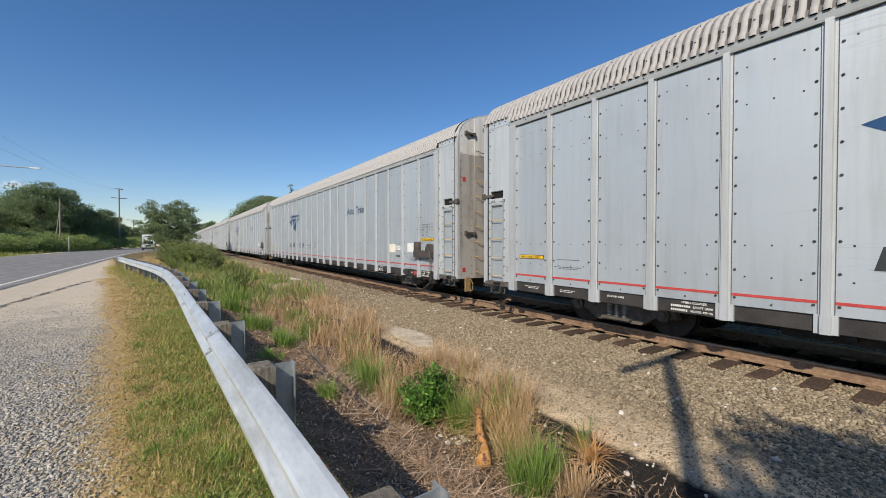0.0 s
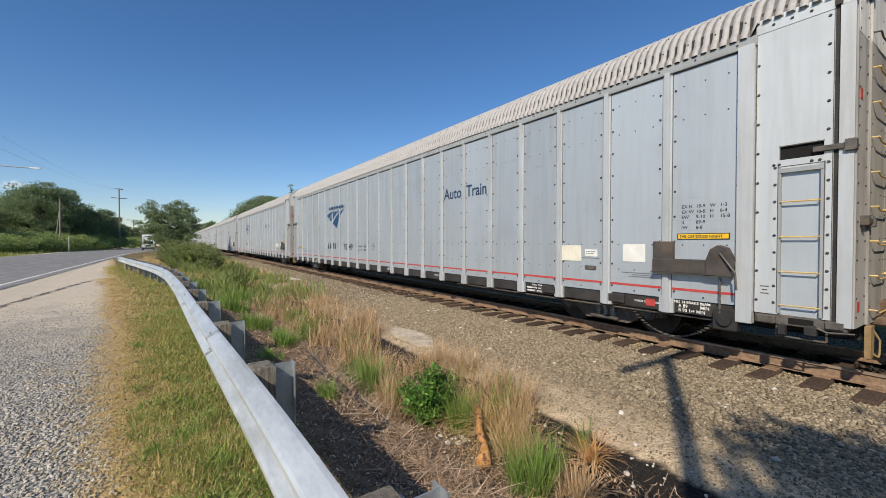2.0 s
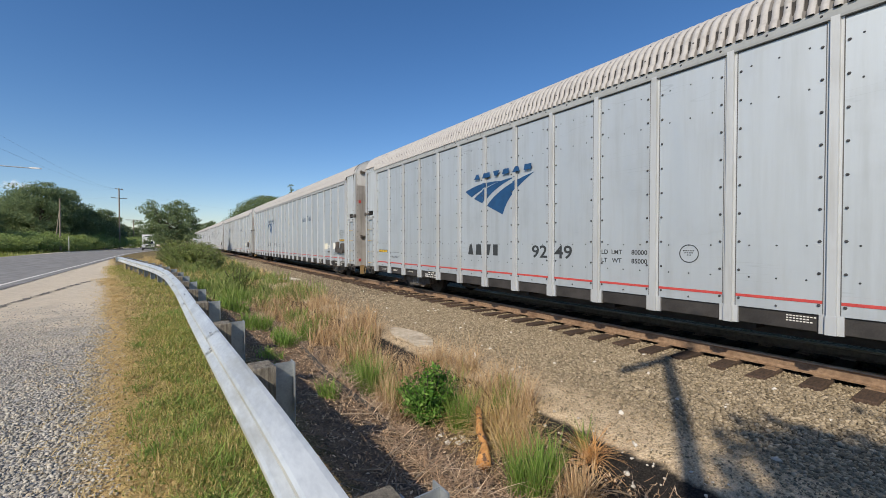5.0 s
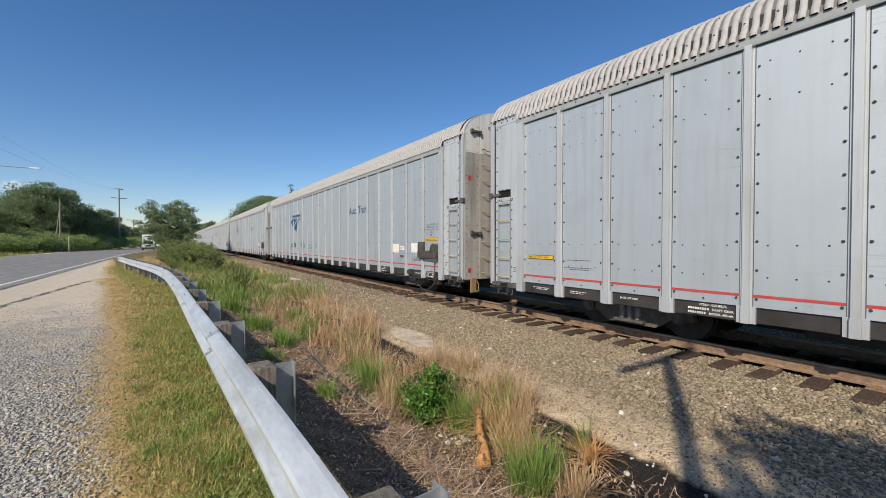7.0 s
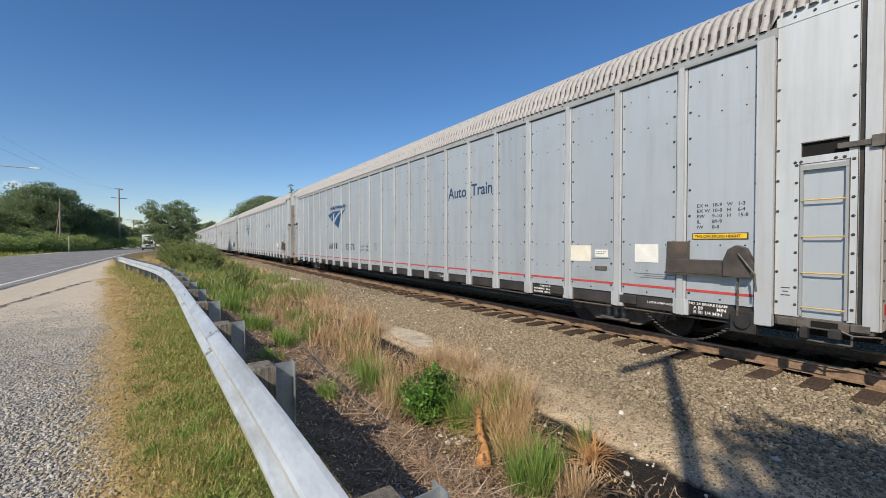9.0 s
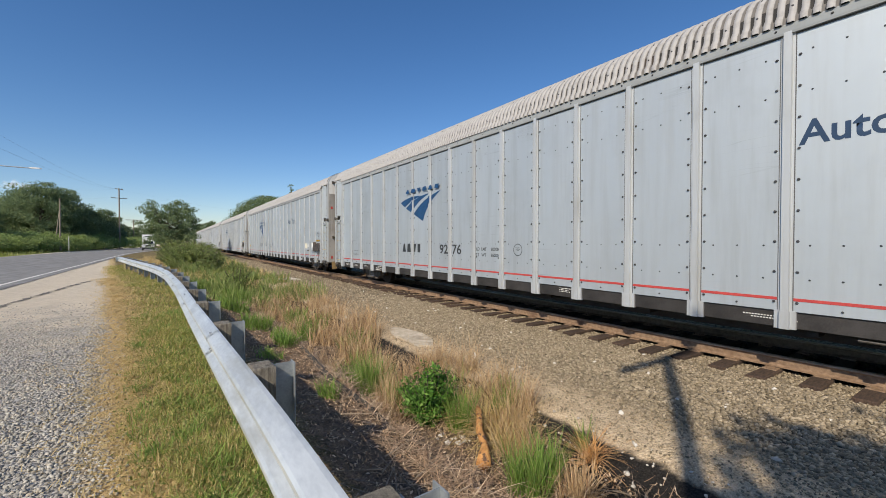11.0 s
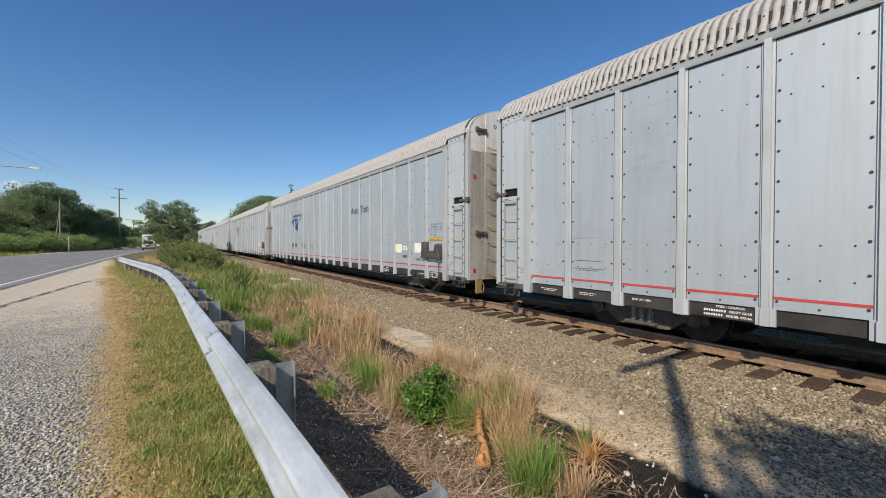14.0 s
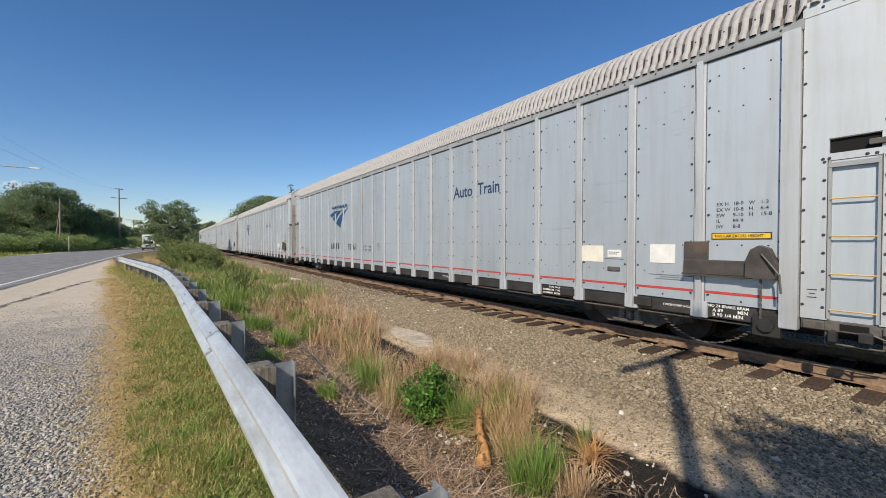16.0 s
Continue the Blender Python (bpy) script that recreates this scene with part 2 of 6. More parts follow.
def raw_mesh(name, verts, faces, material, smooth=False):
    """One mesh from big arrays; all faces have the same number of corners."""
    me = bpy.data.meshes.new(name)
    verts, faces = np.asarray(verts, np.float32), np.asarray(faces, np.int32)
    n, k = faces.shape
    me.vertices.add(len(verts))
    me.vertices.foreach_set("co", verts.ravel())
    me.loops.add(n * k)
    me.loops.foreach_set("vertex_index", faces.ravel())
    me.polygons.add(n)
    me.polygons.foreach_set("loop_start", np.arange(0, n * k, k, dtype=np.int32))
    me.polygons.foreach_set("loop_total", np.full(n, k, dtype=np.int32))
    me.update(calc_edges=True)
    me.validate()
    me.materials.append(material)
    if smooth:
        me.shade_smooth()
    return me


# ---- the ground ----
def wob(x, y, f, seed):
    r = np.random.default_rng(seed)
    out = 0
    for i in range(6):
        a, k, ph = r.uniform(0, 6.28), f * r.uniform(0.5, 2.0), r.uniform(0, 6.28)
        out = out + np.sin((x * np.cos(a) + y * np.sin(a)) * k + ph)
    return out / 6


PX = [-3000, -120, -60, -30, -17, -15.6, -10.5, -5.2, -3, -0.4, 0.3, 0.75, 1.2, 1.6, 1.92, 2.02, 2.15, 2.6, 3.0, 3.35, 3.75, 4.2, 5.6, 6.6, 7.0, 10.2, 11.2, 12.5, 14, 3000]
PZ = [0.6, 0.6, 0.75, 0.45, 0.12, 0.10, 0.17, 0.10, 0.08, 0.10, 0.12, 0.08, -0.03, -0.15, -0.19, -0.45, -0.48, -0.51, -0.50, -0.42, -0.22, -0.20, -0.20, -0.225, -0.245, -0.245, -0.45, -0.6, -0.3, 0.3]


def far_blend(y):
    return np.clip((y - 26) / 30, 0, 1)


def height(x, y):
    x, y = np.asarray(x, float), np.asarray(y, float)
    inside = np.clip((x - 1.2) / 0.4, 0, 1) * np.clip((2.9 - x) / 0.4, 0, 1)
    z = np.interp(x + inside * (0.13 * wob(0 * x, y, 2.4, 21) + 0.07 * wob(0 * x, y, 7.5, 22)), PX, PZ)
    flat = np.interp(x, [-3000, -120, -60, -30, -17, -15, -5, 3, 6, 7, 10.2, 11.5, 14, 3000],
                     [0.6, 0.6, 0.75, 0.45, 0.12, 0.1, 0.1, 0.0, -0.2, -0.21, -0.21, -0.45, -0.3, 0.3])
    b = far_blend(y)
    z = z * (1 - b) + flat * b
    ditch = np.clip((x - 0.9) / 0.5, 0, 1) * np.clip((3.9 - x) / 0.5, 0, 1)
    z = z + ditch * (0.05 * wob(x, y, 2.2, 1) + 0.03 * wob(x, y, 7, 2))
    bal = np.clip((x - 3.7) / 0.3, 0, 1) * np.clip((12 - x) / 0.5, 0, 1)
    z = z + bal * (0.018 * wob(x, y, 3, 3) + 0.008 * wob(x, y, 14, 4))
    sh = np.clip((0.4 - x) / 0.3, 0, 1) * np.clip((x + 5) / 0.5, 0, 1)
    return z + sh * (0.012 * wob(x, y, 1.2, 5) + 0.004 * wob(x, y, 9, 6))


def verge_edge(y):
    """Where the gravel ends and the grass begins, across the road's line."""
    return np.interp(y, [0, 3.3, 5.6, 9.8, 18.5, 27, 42, 60], [-0.2, -0.33, -0.6, -0.85, -1.8, -3.1, -4.6, -5.2])


def ground_material():
    m, t, p = nodes_of("verge_ditch_and_ballast")
    tc = t.nodes.new("ShaderNodeTexCoord")
    v = tc.outputs["Object"]
    sep = t.nodes.new("ShaderNodeSeparateXYZ")
    link(t, v, sep.inputs[0])
    X, Y = sep.outputs[0], sep.outputs[1]
    big, mid, fine = noise_of(t, v, 0.9, 5), noise_of(t, v, 5, 5, 0.6), noise_of(t, v, 60, 4, 0.6)
    vor = t.nodes.new("ShaderNodeTexVoronoi")
    vor.inputs["Scale"].default_value = 34
    link(t, v, vor.inputs["Vector"])
    xn = calc(t, "ADD", X, calc(t, "MULTIPLY", calc(t, "SUBTRACT", mid, 0.5), 0.9))
    # the edge of the verge leans away from the rails as it goes
    far = calc(t, "MULTIPLY", calc(t, "MAXIMUM", calc(t, "SUBTRACT", Y, 5.0), 0.0), 0.098)
    near = calc(t, "MULTIPLY", calc(t, "MINIMUM", calc(t, "SUBTRACT", Y, 5.0), 0.0), 0.1)
    xs = calc(t, "ADD", calc(t, "ADD", xn, calc(t, "MINIMUM", far, 4.8)), near)
    gravel = ramp(t, vor.outputs["Color"], [(0.2, (0.17, 0.16, 0.145)), (0.5, (0.32, 0.305, 0.28)), (0.8, (0.48, 0.46, 0.425))])
    sand = ramp(t, calc(t, "ADD", calc(t, "MULTIPLY", fine, 0.5), calc(t, "MULTIPLY", mid, 0.5)), [(0.35, (0.50, 0.43, 0.33)), (0.65, (0.68, 0.60, 0.48))])
    shoulder = mixc(t, step(t, calc(t, "ADD", calc(t, "MULTIPLY", Y, 0.1), calc(t, "MULTIPLY", big, 1.6)), 1.35, 2.3), gravel, sand)
    straw = ramp(t, fine, [(0.35, (0.38, 0.265, 0.12)), (0.65, (0.66, 0.49, 0.25))])
    turf = ramp(t, calc(t, "ADD", calc(t, "MULTIPLY", fine, 0.5), calc(t, "MULTIPLY", mid, 0.5)), [(0.36, (0.07, 0.06, 0.028)), (0.64, (0.30, 0.23, 0.11))])
    litter = ramp(t, calc(t, "ADD", calc(t, "MULTIPLY", fine, 0.6), calc(t, "MULTIPLY", mid, 0.4)), [(0.36, (0.06, 0.044, 0.032)), (0.55, (0.20, 0.142, 0.098)), (0.72, (0.44, 0.33, 0.225))])
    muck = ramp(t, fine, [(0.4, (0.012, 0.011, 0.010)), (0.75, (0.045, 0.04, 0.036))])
    fines = ramp(t, calc(t, "ADD", calc(t, "MULTIPLY", fine, 0.7), calc(t, "MULTIPLY", mid, 0.3)), [(0.36, (0.30, 0.225, 0.14)), (0.62, (0.66, 0.53, 0.37))])
    ballast = ramp(t, vor.outputs["Color"], [(0.2, (0.065, 0.052, 0.036)), (0.5, (0.18, 0.145, 0.10)), (0.8, (0.36, 0.295, 0.205))])
    # near-black ballast colour: the shade under the train, painted in
    train_shade = ramp(t, vor.outputs["Color"], [(0.2, (0.010, 0.009, 0.008)), (0.8, (0.055, 0.046, 0.038))])
    meadow = ramp(t, big, [(0.35, (0.14, 0.17, 0.05)), (0.65, (0.27, 0.29, 0.10))])
    c = mixc(t, step(t, xs, -0.75, -0.45), shoulder, straw)
    c = mixc(t, step(t, xs, -0.4, -0.1), c, turf)
    c = mixc(t, step(t, xn, 0.85, 1.15), c, litter)
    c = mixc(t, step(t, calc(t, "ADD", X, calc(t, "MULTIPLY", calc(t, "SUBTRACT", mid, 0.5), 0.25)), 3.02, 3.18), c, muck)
    c = mixc(t, step(t, calc(t, "ADD", X, calc(t, "MULTIPLY", calc(t, "SUBTRACT", mid, 0.5), 0.16)), 3.60, 3.68), c, fines)
    c = mixc(t, step(t, xn, 4.1, 4.9), c, ballast)
    # the painted under-train shade runs between the rails
    c = mixc(t, step(t, X, 7.75, 8.0), c, train_shade)
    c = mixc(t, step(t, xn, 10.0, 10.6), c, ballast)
    weeds = step(t, calc(t, "SUBTRACT", calc(t, "ADD", Y, calc(t, "MULTIPLY", mid, 14)), calc(t, "MULTIPLY", X, 3.0)), 14, 22)
    c = mixc(t, calc(t, "MULTIPLY", weeds, calc(t, "SUBTRACT", step(t, xn, 0.8, 1.2), step(t, xn, 4.0, 4.6))), c, turf)
    c = mixc(t, step(t, xn, 13.5, 14.5), c, meadow)
    c = mixc(t, step(t, xn, -15.2, -15.8), c, meadow)
    link(t, c, p.inputs["Base Color"])
    p.inputs["Roughness"].default_value = 0.95
    p.inputs["Specular IOR Level"].default_value = 0.2
    bump(t, p, calc(t, "ADD", calc(t, "MULTIPLY", vor.outputs["Distance"], -1.0), fine), 0.9, 0.02)
    return m


gx = np.concatenate([[-3000, -900, -300, -120, -80, -60, -45, -30, -22, -17, -15.6, -14, -12, -10.5, -9, -7.5, -6.2], np.arange(-5.4, -1, 0.3),
                     np.arange(-1, 1.5, 0.1), np.arange(1.5, 2.5, 0.05), np.arange(2.5, 7.3, 0.1), np.arange(7.3, 14.1, 0.35), [16, 20, 30, 50, 90, 160, 320, 900, 3000]])
gy = np.concatenate([[-1500, -400, -120, -50, -25, -12, -6, -3], np.arange(-1.5, 14, 0.1), np.arange(14, 60, 0.6), np.arange(60, 220, 6),
                     [230, 260, 320, 420, 600, 900, 1500, 3000]])
GX, GY = np.meshgrid(gx, gy, indexing="ij")
V = np.stack([GX, GY, height(GX, GY)], -1).reshape(-1, 3)
idx = np.arange(len(V)).reshape(GX.shape)
Q = np.stack([idx[:-1, :-1], idx[1:, :-1], idx[1:, 1:], idx[:-1, 1:]], -1).reshape(-1, 4)
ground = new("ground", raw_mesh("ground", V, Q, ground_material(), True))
tagged(ground, "gravel shoulder, grassy verge, littered ditch and ballast bed", "ground", kind="structure")


# ---- the road, with its edge line and centre line ----
def strip(xa, xb, ys, lift, bend):
    pts, faces = [], []
    cols = np.linspace(0, 1, 9)
    for i, y in enumerate(ys):
        for u in cols:
            x = (xa + (xb - xa) * u)
            pts.append((x + bend(y), y, float(np.interp(x, [-15.6, -10.5, -5.2], [0.10, 0.17, 0.10])) + lift))
    n = len(cols)
    for i in range(len(ys) - 1):
        faces += [(i * n + j, i * n + j + 1, (i + 1) * n + j + 1, (i + 1) * n + j) for j in range(n - 1)]
    return pts, faces


def road_bend(y):
    return 0.0 if y < 62 else 0.0022 * (y - 62) ** 2


ASPH = surface("worn_asphalt", (0.165, 0.162, 0.155), (0.25, 0.245, 0.235), 2.5, 0.9, grain=120, bumps=0.5, dist=0.005, stretch=(1, 0.25, 1), stain=(0.16, 0.15, 0.14))
LINE = surface("worn_road_paint", (0.55, 0.54, 0.50), (0.72, 0.71, 0.67), 9, 0.8, stain=(0.3, 0.29, 0.27), stain_at=(0.55, 0.75))
ys_road = [-150, -60, -20] + list(range(-5, 180, 5))
road = new("road", raw_mesh("road", *strip(-15.4, -4.9, ys_road, 0.012, road_bend), ASPH, True))
tagged(road, "worn two-lane grey asphalt road beside the rails", "road", kind="structure")
part("edge_line", raw_mesh("edge_line", *strip(-5.48, -5.34, ys_road, 0.017, road_bend), LINE), None, road)
# the asphalt patch with a broken rim on the shoulder
rim = [(-3.9, 13.0), (-3.75, 14.5), (-3.6, 16), (-3.5, 17.5), (-3.35, 19), (-3.25, 20.5), (-3.05, 22), (-2.9, 22.6)]
crack = Shape()
for (xa, ya), (xb, yb) in zip(rim[:7], rim[1:8]):
    for k in range(6):
        u, w = k / 6, (k + 1) / 6
        a = Vector((xa + (xb - xa) * u + 0.05 * math.sin(9 * (k + ya)), ya + (yb - ya) * u, 0))
        b = Vector((xa + (xb - xa) * w + 0.05 * math.sin(9 * (k + 1 + ya)), ya + (yb - ya) * w, 0))
        for q in (a, b):
            q.z = float(height(q.x, q.y)) + 0.014
        d = Vector((0.09 + 0.07 * math.sin(k * 5 + xa), 0, 0))
        crack.add([a, b, b + d, a + d], [(0, 1, 2, 3)])
tagged(new("pavement_crack", crack.mesh("pavement_crack", surface("dark_crack", (0.09, 0.082, 0.07), (0.20, 0.18, 0.15), 9, 0.95))),
       "dark broken asphalt rim across the sandy shoulder", "pavement crack", kind="structure")

# ---- the track ----
CX = 8.49
HEAD = [(-0.035, -0.004), (-0.03, 0.0), (0.03, 0.0), (0.035, -0.004), (0.036, -0.03), (-0.036, -0.03)]
WEB = [(-0.033, -0.031), (0.033, -0.031), (0.011, -0.05), (0.009, -0.135), (0.03, -0.152), (0.072, -0.162), (0.072, -0.170),
       (-0.072, -0.170), (-0.072, -0.162), (-0.03, -0.152), (-0.009, -0.135), (-0.011, -0.05)]
for side_x in (-0.755, 0.755):
    rail = new("rail")
    rail.location = (CX + side_x, 0, 0)
    tagged(rail, "rusty steel rail with a polished running top on timber ties", "rail", "rails", "structure")
    part("web", Shape().extrude_y(WEB, -80, 420), RUST, rail)
    part("head", Shape().extrude_y(HEAD, -80, 420), SHINE, rail, "polished rail head")
tie = new("railway_tie")
tagged(tie, "dark creosoted timber tie half sunk in ballast", "railway tie", "ties of the track", "structure")
part("timber", Shape().box(-1.47, 1.34, -0.115, 0.115, -0.36, -0.186, 0.012), TIEM, tie)
for side_x in (-0.755, 0.755):
    pl = part("tie_plate", Shape().box(side_x - 0.17, side_x + 0.17, -0.09, 0.09, -0.186, -0.171), RUST, tie)
    sp = Shape()
    for dx in (-0.10, 0.10):
        for dy in (-0.05, 0.05):
            sp.box(side_x + dx - 0.012, side_x + dx + 0.012, dy - 0.012, dy + 0.012, -0.18, -0.150, 0.004)
    part("spikes", sp, RUST, pl)
ti = 0
for i in range(116):
    y = -3.3 + 0.553 * i
    m = pose(CX + 0.07 * math.sin(i * 2.3), y, 0.006 * math.sin(i * 1.7), 0, 0, 1.6 * math.sin(i * 3.1))
    if i == 0:
        tie.matrix_basis = m
    else:
        copy_thing(tie, m)
far_ties = Shape()
for i in range(200):
    far_ties.box(CX - 1.3, CX + 1.3, 61.2 + 0.553 * i, 61.43 + 0.553 * i, -0.34, -0.186)
tagged(new("distant_ties", far_ties.mesh("distant_ties", TIEM)), "distant timber ties of the same track", "railway ties", kind="stuff")

# ---- loose stones ----
ph = (1 + 5 ** 0.5) / 2
ICO = np.array([(-1, ph, 0), (1, ph, 0), (-1, -ph, 0), (1, -ph, 0), (0, -1, ph), (0, 1, ph), (0, -1, -ph), (0, 1, -ph), (ph, 0, -1), (ph, 0, 1), (-ph, 0, -1), (-ph, 0, 1)]) / 1.902
ICF = np.array([(0, 11, 5), (0, 5, 1), (0, 1, 7), (0, 7, 10), (0, 10, 11), (1, 5, 9), (5, 11, 4), (11, 10, 2), (10, 7, 6), (7, 1, 8),
                (3, 9, 4), (3, 4, 2), (3, 2, 6), (3, 6, 8), (3, 8, 9), (4, 9, 5), (2, 4, 11), (6, 2, 10), (8, 6, 7), (9, 8, 1)])


def stones(x, y, z, size):
    n = len(x)
    p = ICO[None] * rng.uniform(0.55, 1.25, (n, 12, 1)) * rng.uniform(0.6, 1.2, (n, 1, 3)) * size[:, None, None]
    a, b = rng.uniform(0, 6.28, n), rng.uniform(-1, 1, n)
    ca, sa, cb, sb = np.cos(a)[:, None], np.sin(a)[:, None], np.cos(b)[:, None], np.sin(b)[:, None]
    X, Y, Z = p[..., 0], p[..., 1], p[..., 2]
    Y, Z = Y * cb - Z * sb, (Y * sb + Z * cb) * 0.8
    X, Y = X * ca - Y * sa, X * sa + Y * ca
    p = np.stack([X + x[:, None], Y + y[:, None], Z + z[:, None]], -1)
    return p.reshape(-1, 3), (ICF[None] + 12 * np.arange(n)[:, None, None]).reshape(-1, 3)


def scatter(name, label, n, xr, yr, size, material, keep=None, sink=0.2, power=1.0):
    x = rng.uniform(*xr, n)
    y = yr[0] + (yr[1] - yr[0]) * rng.random(n) ** power
    if keep is not None:
        k = keep(x, y)
        x, y = x[k], y[k]
    s = rng.uniform(*size, len(x))
    z = height(x, y) + s * (0.5 - sink)
    tagged(new(name, raw_mesh(name, *stones(x, y, z, s), material)), label, "gravel", kind="stuff")


STONE = pieces("ballast_stone", [(0.17, 0.137, 0.093), (0.29, 0.235, 0.16), (0.36, 0.295, 0.20), (0.22, 0.178, 0.12), (0.47, 0.39, 0.28), (0.32, 0.262, 0.18), (0.20, 0.162, 0.112)])
# stones under the train, coloured dark to deepen its shade
SHADED_STONE = pieces("shade_darkened_stone", [(0.02, 0.018, 0.016), (0.05, 0.043, 0.036), (0.08, 0.068, 0.056), (0.035, 0.03, 0.026)])
STONEG = pieces("shoulder_gravel", [(0.31, 0.295, 0.265), (0.45, 0.425, 0.375), (0.37, 0.355, 0.315), (0.55, 0.52, 0.46), (0.48, 0.42, 0.335), (0.25, 0.238, 0.215), (0.41, 0.39, 0.35)])
PALE = pieces("pale_stone", [(0.62, 0.58, 0.52), (0.7, 0.67, 0.62), (0.5, 0.45, 0.38)])
scatter("ballast_stones", "grey-brown crushed ballast stones beside the track", 46000, (4.2, 7.72), (0.3, 13), (0.012, 0.030), STONE,
        lambda x, y: rng.random(len(x)) < np.clip((x - 4.1) / 0.8, 0.12, 1), 0.25, 1.15)
scatter("ballast_stones_along_track", "grey-brown crushed ballast stones along the track", 12000, (4.6, 7.7), (12, 48), (0.024, 0.05), STONE, None, 0.3)
scatter("ballast_stones_between_rails", "ballast stones between the rails, coloured dark for the train's shade", 6000, (7.75, 10.4), (-1, 14), (0.018, 0.04), SHADED_STONE, None, 0.1)
scatter("fine_ballast", "tan fines and small stones at the ballast edge", 9000, (3.66, 5.0), (0.5, 12), (0.006, 0.016), STONE, None, 0.2, 1.3)
scatter("shoulder_gravel", "loose grey gravel on the road shoulder", 42000, (-3.6, -0.1), (2.0, 15), (0.008, 0.021), STONEG,
        lambda x, y: (x < verge_edge(y) + rng.normal(0, 0.12, len(x))) & (rng.random(len(x)) < np.clip((15 - y) / 9, 0, 1)), 0.25, 1.9)
scatter("pale_stones", "scattered pale stones on the ballast", 90, (3.1, 7), (1.2, 16), (0.02, 0.045), PALE, None, 0.2)
scatter("ditch_pebbles", "pale pebbles on the dark ditch bank", 260, (2.6, 3.75), (1.2, 5), (0.006, 0.022), PALE, None, 0.2)

# ---- the guardrail ----
GR = [(0.56, -3.0), (0.53, 0.0), (0.51, 1.3), (0.49, 2.3), (0.45, 3.2), (0.41, 4.2), (0.31, 6.7), (0.17, 10.7), (-0.06, 15.0), (-0.35, 17.8), (-0.75, 20.5), (-1.25, 23.4), (-1.95, 27.6), (-2.72, 32.2)]


def rail_x(y):
    ys, xs = [q[1] for q in GR], [q[0] for q in GR]
    return float(sum(np.interp(y + d, ys, xs) for d in (-0.6, -0.3, 0, 0.3, 0.6)) / 5)


guard = new("guardrail")
tagged(guard, "galvanised corrugated steel guardrail on timber-blocked steel posts", "guardrail")
WP = [(0.0, 0.156), (0.02, 0.152), (0.095, 0.108), (0.108, 0.094), (0.108, 0.072), (0.092, 0.058), (0.028, 0.022), (0.016, 0.0)]
WP = WP + [(a, -b) for a, b in WP[-2::-1]]
WP = [(a + (0.156 - b) * 0.06, b) for a, b in WP]
WZ = 0.684


def beam(y0, y1):
    s = Shape()
    ys = np.linspace(y0, y1, max(4, int((y1 - y0) / 0.4)))
    n = len(WP)
    for k, off in ((0, 0.0), (1, 0.004)):
        pts, faces = [], []
        for y in ys:
            x = rail_x(y)
            dx = (rail_x(y + 0.1) - rail_x(y - 0.1)) / 0.2
            nx = Vector((-1, dx, 0)).normalized()
            for a, b in WP:
                pts.append((x + nx.x * (a - off), y + nx.y * (a - off), WZ + b))
        for i in range(len(ys) - 1):
            faces += [(i * n + j, i * n + j + 1, (i + 1) * n + j + 1, (i + 1) * n + j) for j in range(n - 1)]
        s.add(pts, faces)
    m = n * len(ys)
    for i in range(len(ys) - 1):
        for j in (0, n - 1):
            a, b = i * n + j, (i + 1) * n + j
            s.f.append((a, b, b + m, a + m))
    return s


bolt_me = Shape().tube((0.01, 0, 0), (-0.012, 0, 0), 0.016, n=8).mesh("bolt", GALVD)
for i in range(10):
    y0 = -3.0 + 3.81 * i
    bp = part("beam_panel", beam(y0, min(y0 + 3.90, 32.2)), GALV, guard, smooth=False)
    for a, b in ((0.066, 0.125), (0.068, 0.04), (0.072, -0.04), (0.08, -0.125)):
        for dy in (0.02, 0.12):
            part("bolt", bolt_me, None, bp, "", pose(rail_x(y0 + dy) - a, y0 + dy, WZ + b))
endcap = Shape()
for k in range(7):
    a0, a1 = k * math.pi / 7, (k + 1) * math.pi / 7
    for r in ((a0, a1),):
        p = [(-2.72 - 0.10 + 0.10 * math.cos(q) , 32.2 + 0.16 * math.sin(q), zz) for q in r for zz in (WZ - 0.15, WZ + 0.15)]
        endcap.add(p, [(0, 1, 3, 2)])
part("end_terminal", endcap, GALV, guard, "rounded buffer end")
post_me = None
y = -0.72
while y < 31.5:
    x = rail_x(y)
    ang = math.degrees(math.atan((rail_x(y + 0.3) - rail_x(y - 0.3)) / 0.6))
    at = pose(x, y, 0, 0, 0, -ang)
    if post_me is None:
        s = Shape()
        s.box(0.155, 0.161, -0.05, 0.05, -0.45, 0.845)
        s.box(0.299, 0.306, -0.05, 0.05, -0.45, 0.845)
        s.box(0.161, 0.299, -0.003, 0.003, -0.45, 0.844)
        post_me = s.mesh("post", GALVD)
        blk_me = Shape().box(0.004, 0.154, -0.10, 0.10, 0.50, 0.856, 0.006).mesh("block", WOODB)
    part("post", post_me, None, guard, "galvanised steel post", at)
    part("block", blk_me, None, guard, "weathered grey timber block", at @ pose(0, 0, 0.006 * math.sin(y * 7), 0, 2 * math.sin(y * 5), 0))
    y += 1.93 if y < 7 else 1.80


